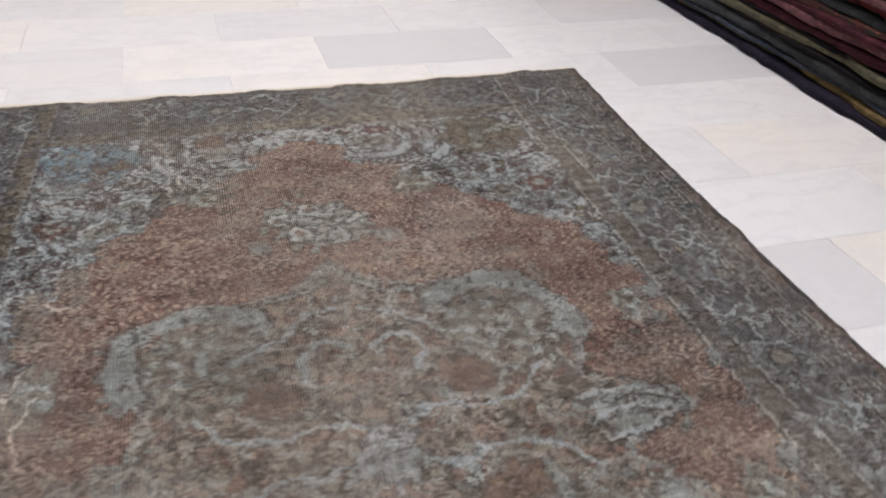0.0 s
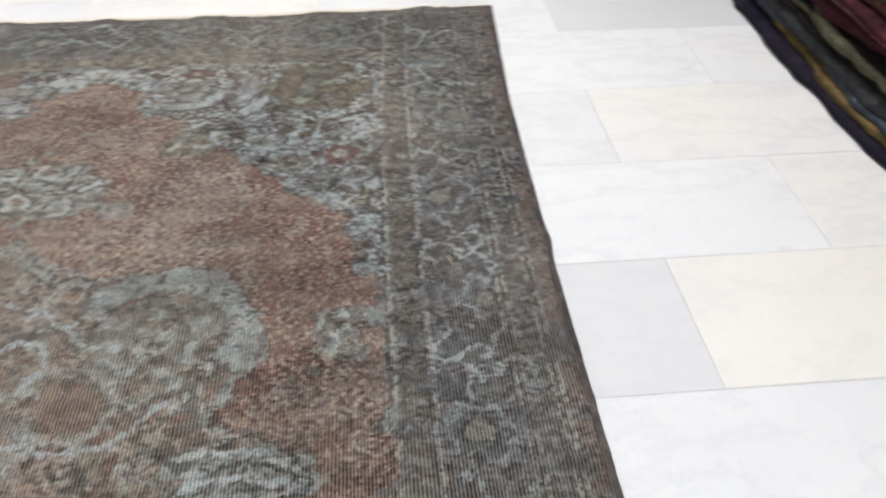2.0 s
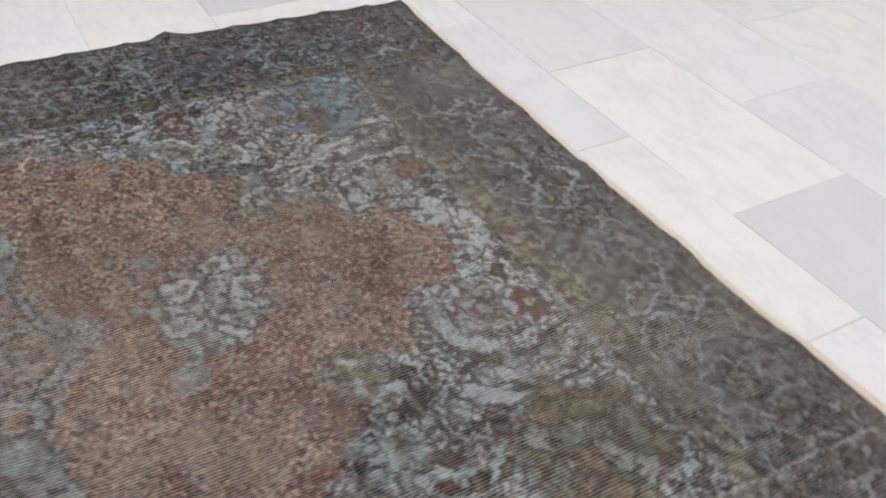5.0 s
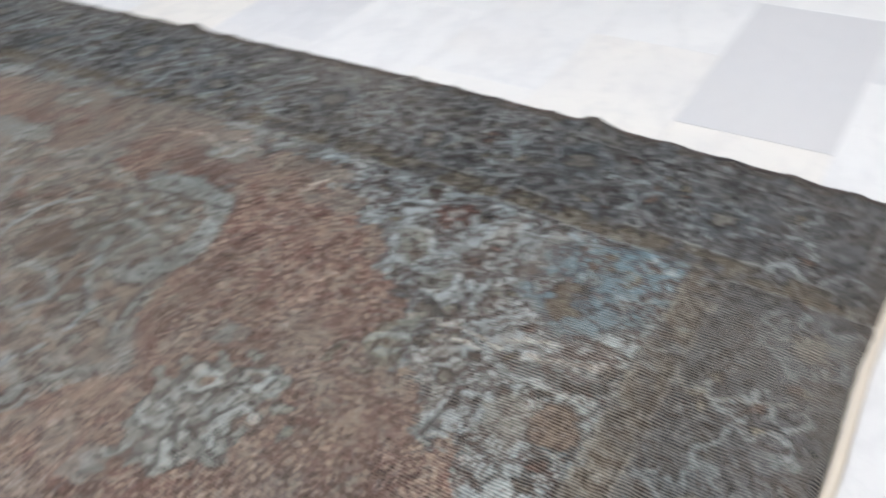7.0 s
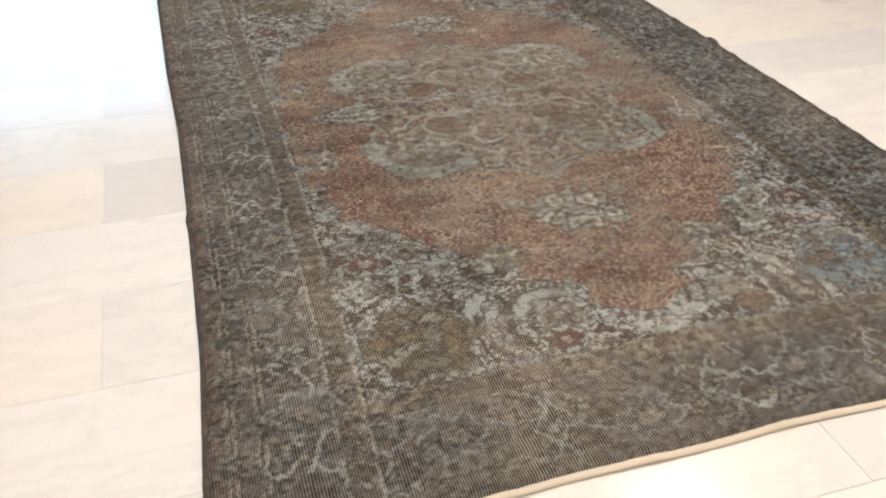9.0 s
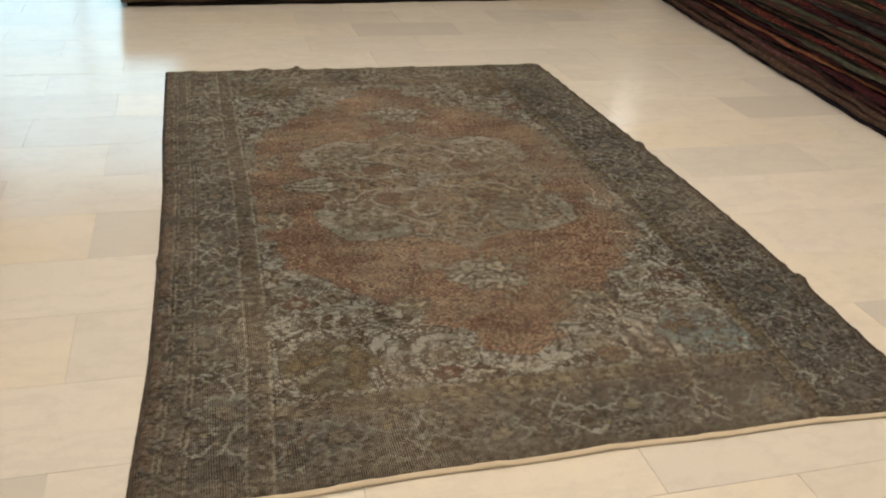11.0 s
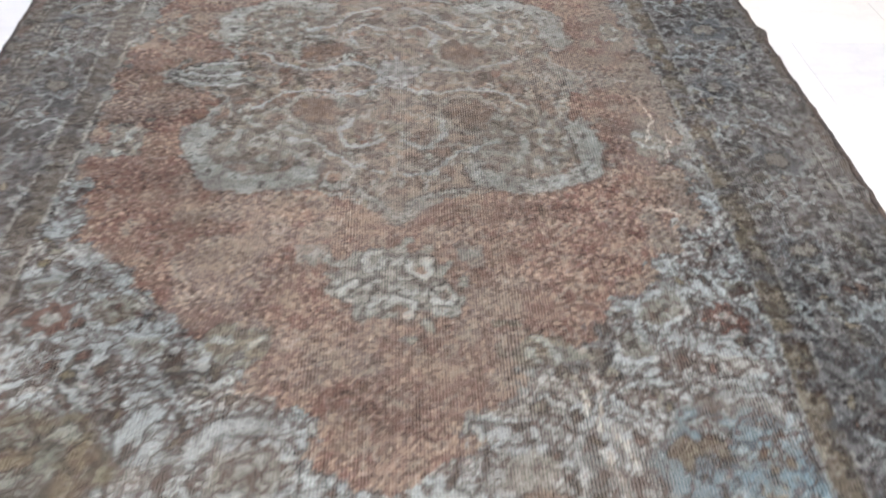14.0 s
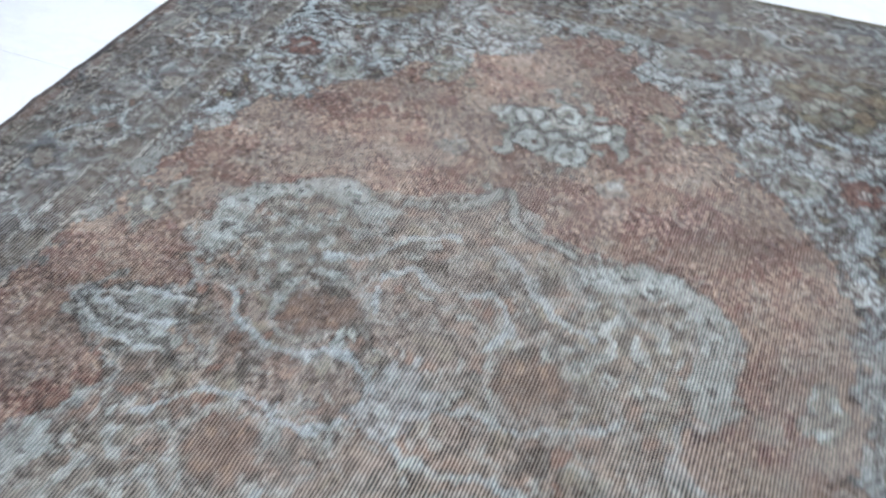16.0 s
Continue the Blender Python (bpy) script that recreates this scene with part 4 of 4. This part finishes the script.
# ---- stacks of folded rugs ----
WOOLS = {
    "navy": plain_wool("navy_wool", (0.014, 0.012, 0.020), (0.022, 0.018, 0.028)),
    "gold": plain_wool("old_gold_wool", (0.16, 0.11, 0.045), (0.09, 0.065, 0.03)),
    "steel": plain_wool("steel_blue_wool", (0.055, 0.065, 0.085), (0.08, 0.085, 0.10)),
    "coal": plain_wool("charcoal_wool", (0.035, 0.037, 0.040), (0.055, 0.057, 0.058)),
    "black": plain_wool("black_wool", (0.010, 0.009, 0.010), (0.018, 0.014, 0.014)),
    "olive": plain_wool("olive_wool", (0.105, 0.095, 0.06), (0.07, 0.065, 0.042)),
    "wine": plain_wool("wine_wool", (0.068, 0.020, 0.025), (0.042, 0.014, 0.019)),
    "rose": plain_wool("faded_rose_wool", (0.17, 0.075, 0.075), (0.11, 0.05, 0.055)),
    "orange": plain_wool("burnt_orange_wool", (0.30, 0.125, 0.07), (0.22, 0.09, 0.05)),
    "umber": plain_wool("umber_wool", (0.092, 0.058, 0.048), (0.120, 0.076, 0.062)),
    "sage": plain_wool("sage_wool", (0.105, 0.11, 0.085), (0.075, 0.082, 0.062)),
    "tan": plain_wool("tan_wool", (0.22, 0.18, 0.12), (0.15, 0.12, 0.08)),
    "red": figured_wool("red_patterned_wool", (0.125, 0.026, 0.022), (0.030, 0.014, 0.015), (0.20, 0.10, 0.065)),
    "kilim": figured_wool("mixed_patterned_wool", (0.075, 0.030, 0.026), (0.040, 0.042, 0.034), (0.17, 0.065, 0.042)),
}
WORDS = {"navy": "dark navy wool", "gold": "old gold shaggy wool", "steel": "steel blue wool", "coal": "charcoal wool", "black": "black wool", "olive": "olive wool",
         "wine": "dark wine wool", "rose": "faded rose wool", "orange": "burnt orange wool", "umber": "brown wool", "sage": "sage green wool", "tan": "tan wool",
         "red": "red patterned wool", "kilim": "red and green patterned wool"}


def folded_rug(kind, m, length, deep, thick, base, group, seed):
    """One folded rug: rounded fold in front (local -x side at x = 0), lying at height base; length runs along local y."""
    rng = np.random.default_rng(seed)
    count = max(24, int(length / 0.045))
    ys = np.linspace(0, length, count)
    ph = rng.uniform(0, 6.28, 6)
    fold = 0.010 * np.sin(ys * 2.1 + ph[0]) + 0.006 * np.sin(ys * 6.3 + ph[1]) + 0.004 * np.sin(ys * 17 + ph[4]) + 0.003 * rng.standard_normal(count)
    fold += rng.uniform(-0.012, 0.014)
    sag = 0.0035 * np.sin(ys * 3.7 + ph[2]) + 0.0025 * np.sin(ys * 11 + ph[3]) + 0.0008 * rng.standard_normal(count)
    sag0 = sag if base > 0.02 else np.zeros(count)
    bm = bmesh.new()
    last = None
    r = thick / 2
    for y, f, s, s0 in zip(ys, fold, sag, sag0):
        row = [(f + deep, s0 + base), (f + r, s0 + base + 0.0005)]
        for a in (-65, -35, -8, 8, 35, 65):
            pinch = 0.004 if abs(a) < 10 else 0.0
            row.append((f + r + pinch - r * math.cos(radians(a)), (s + s0) / 2 + base + r + r * math.sin(radians(a)) * 0.90))
        row += [(f + r, s + base + thick), (f + deep, s + base + thick)]
        row = [bm.verts.new((px, y, pz)) for px, pz in row]
        if last:
            for q in range(len(row) - 1):
                bm.faces.new((last[q], last[q + 1], row[q + 1], row[q]))
            bm.faces.new((last[-1], last[0], row[0], row[-1]))
        else:
            bm.faces.new(row[::-1])
        last = row
    bm.faces.new(last)
    bmesh.ops.recalc_face_normals(bm, faces=bm.faces)
    ob = part("folded_rug", bm, WOOLS[kind], None, "", True)
    ob.matrix_world = m
    return tagged(ob, "folded rug of %s in a stack" % WORDS[kind], "folded rug", group)


def stack(group, m, length, deep, layers, seed):
    base = 0.0
    for j, (kind, thick) in enumerate(layers):
        rng = random.Random(seed + j)
        shift = rng.uniform(-0.05, 0.05) if j else 0.0
        folded_rug(kind, m @ Matrix.Translation((0, shift, 0)), length + rng.uniform(-0.04, 0.04), deep, thick, base, group, seed * 31 + j)
        base += thick
    return base


LAYERS_WEST = [("navy", .030), ("gold", .019), ("steel", .016), ("coal", .044), ("black", .014), ("olive", .024), ("black", .010), ("wine", .030), ("rose", .032), ("wine", .018), ("kilim", .026),
               ("coal", .020), ("red", .030), ("rose", .026), ("black", .014), ("kilim", .026), ("sage", .022), ("umber", .028), ("red", .028), ("steel", .022), ("black", .02), ("olive", .026), ("red", .03), ("wine", .03)]
LAYERS_EAST = [("navy", .018), ("umber", .030), ("umber", .026), ("rose", .022), ("umber", .018), ("black", .008), ("wine", .024), ("orange", .020), ("black", .010), ("wine", .014), ("sage", .024), ("umber", .016),
               ("red", .030), ("black", .010), ("umber", .018), ("olive", .018), ("kilim", .026), ("sage", .018), ("wine", .016), ("red", .024), ("coal", .018), ("rose", .02), ("kilim", .024), ("tan", .014),
               ("olive", .022), ("red", .024), ("coal", .022), ("kilim", .024), ("umber", .022), ("sage", .02)]
LAYERS_NORTH = [("black", .022), ("umber", .018), ("tan", .026), ("coal", .024), ("wine", .024), ("red", .03), ("umber", .024), ("sage", .024), ("kilim", .028), ("navy", .024), ("olive", .026), ("red", .03), ("coal", .03)]
# west stack: fold faces east, along x = -1.655
stack("rugs stacked along the west side", pose(-1.655, 2.6, 0, 0, 0, 181.4), 5.2, 1.3, LAYERS_WEST, 3)
# east stack: fold faces west, leaning slightly away
stack("rugs stacked along the east side", pose(2.065, 1.0, 0, 0, 0, -5.2), 3.45, 1.5, LAYERS_EAST, 5)
# north stack: fold faces south
stack("rugs stacked at the far end", pose(2.05, 4.50, 0, 0, 0, 94.3) @ Matrix.Diagonal((1, 1, 1, 1)), 3.25, 1.4, LAYERS_NORTH, 9)



def draped_rug(m, length, drop, top, group):
    """The loose corner of a rug that hangs over the front of a stack, lower at its outer end."""
    bm = bmesh.new()
    rows = []
    for k in range(31):
        s = length * k / 30
        low = drop + (top - 0.07 - drop) * max(0.0, 1 - s / length) ** 1.4 + 0.004 * math.sin(s * 9)
        sway = 0.006 * math.sin(s * 7.3) + 0.004 * math.sin(s * 17)
        line = [(-0.020 - 0.012 * (1 - q) + sway * (1 - q), s, low + (top - low) * q) for q in (0, 0.3, 0.65, 1.0)] + [(0.02, s, top + 0.012), (0.5, s, top + 0.010)]
        back = [(px + (0.010 if z < top + 0.005 else 0.004), py, z + (0 if z < top + 0.005 else -0.009)) for px, py, z in line]
        rows.append([bm.verts.new(q) for q in line + back[::-1]])
    for a, b in zip(rows, rows[1:]):
        for q in range(12):
            bm.faces.new((a[q], a[(q + 1) % 12], b[(q + 1) % 12], b[q]))
    bm.faces.new(rows[0][::-1])
    bm.faces.new(rows[-1])
    bmesh.ops.recalc_face_normals(bm, faces=bm.faces)
    ob = part("folded_rug", bm, WOOLS["tan"], None, "", True)
    ob.matrix_world = m
    return tagged(ob, "tan wool rug with one corner hanging over the stack", "folded rug", group)


NORTH_TOP = sum(thick for kind, thick in LAYERS_NORTH)
draped_rug(pose(2.05, 4.50, 0, 0, 0, 94.3) @ Matrix.Translation((0, 1.95, 0)), 1.33, 0.035, NORTH_TOP, "rugs stacked at the far end")

# ---- marble floor ----
floor = tagged(slab("floor", X0 - 0.2, X1 + 0.2, Y0 - 0.2, Y1 + 0.2, -0.12, -0.0022, GROUT), "polished white marble tile floor with thin joints", "floor", kind="structure")
TL, TW, TURN = 0.61, 0.305, 0.9          # tile length, width, turn in degrees


def tile_mesh(material):
    bm = bmesh.new()
    g = 0.0005
    box(bm, -TL / 2 + g, TL / 2 - g, -TW / 2 + g, TW / 2 - g, -0.010, 0.0)
    top = [e for e in bm.edges if all(v.co.z > -0.001 for v in e.verts)]
    bmesh.ops.bevel(bm, geom=top, offset=0.0004, segments=1, affect="EDGES")
    me = bpy.data.meshes.new("tile")
    bm.to_mesh(me)
    bm.free()
    me.materials.append(material)
    return me


turn = pose(-1.09, 0.775, 0, 0, 0, TURN)
shared = tile_mesh(TILE_SINGLE)
ODD = {**dict.fromkeys([(-3, -1), (1, 0), (-2, 3), (-4, 3), (-4, 0), (9, 2), (4, 4)], tile_mesh(TILE_GREY)), **dict.fromkeys([(1, -1), (-1, 1)], tile_mesh(TILE_CREAM))}
rest = bmesh.new()
rng = random.Random(11)
singles = 0
for j in range(-19, 31):
    for i in range(-8, 16):
        cx = (i + 0.5) * TL + (TL / 2 if j % 2 == 0 else 0.0)
        m = turn @ Matrix.Translation((cx, (j + 0.5) * TW, rng.uniform(-0.0005, 0.0))) @ pose(0, 0, 0, 0, 0, 180 * rng.randrange(2))
        p = m.translation
        if not (X0 - 0.1 < p.x < X1 + 0.1 and Y0 - 0.1 < p.y < Y1 + 0.1):
            continue
        if -1.95 < p.x < 2.45 and -1.5 < p.y < 4.65 and singles < 300:
            singles += 1
            ob = new("tile", ODD.get((j, i), shared))
            ob.parent = floor
            ob.matrix_world = m
        else:
            g = 0.0007
            corners = [rest.verts.new(m @ Vector((sx * (TL / 2 - g), sy * (TW / 2 - g), z))) for z in (-0.009, 0.0) for sx, sy in ((-1, -1), (1, -1), (1, 1), (-1, 1))]
            for f in ((4, 5, 6, 7), (0, 1, 5, 4), (1, 2, 6, 5), (2, 3, 7, 6), (3, 0, 4, 7)):
                rest.faces.new([corners[q] for q in f])
tagged(part("tile_field", rest, TILE_MASS, floor), kind="stuff")
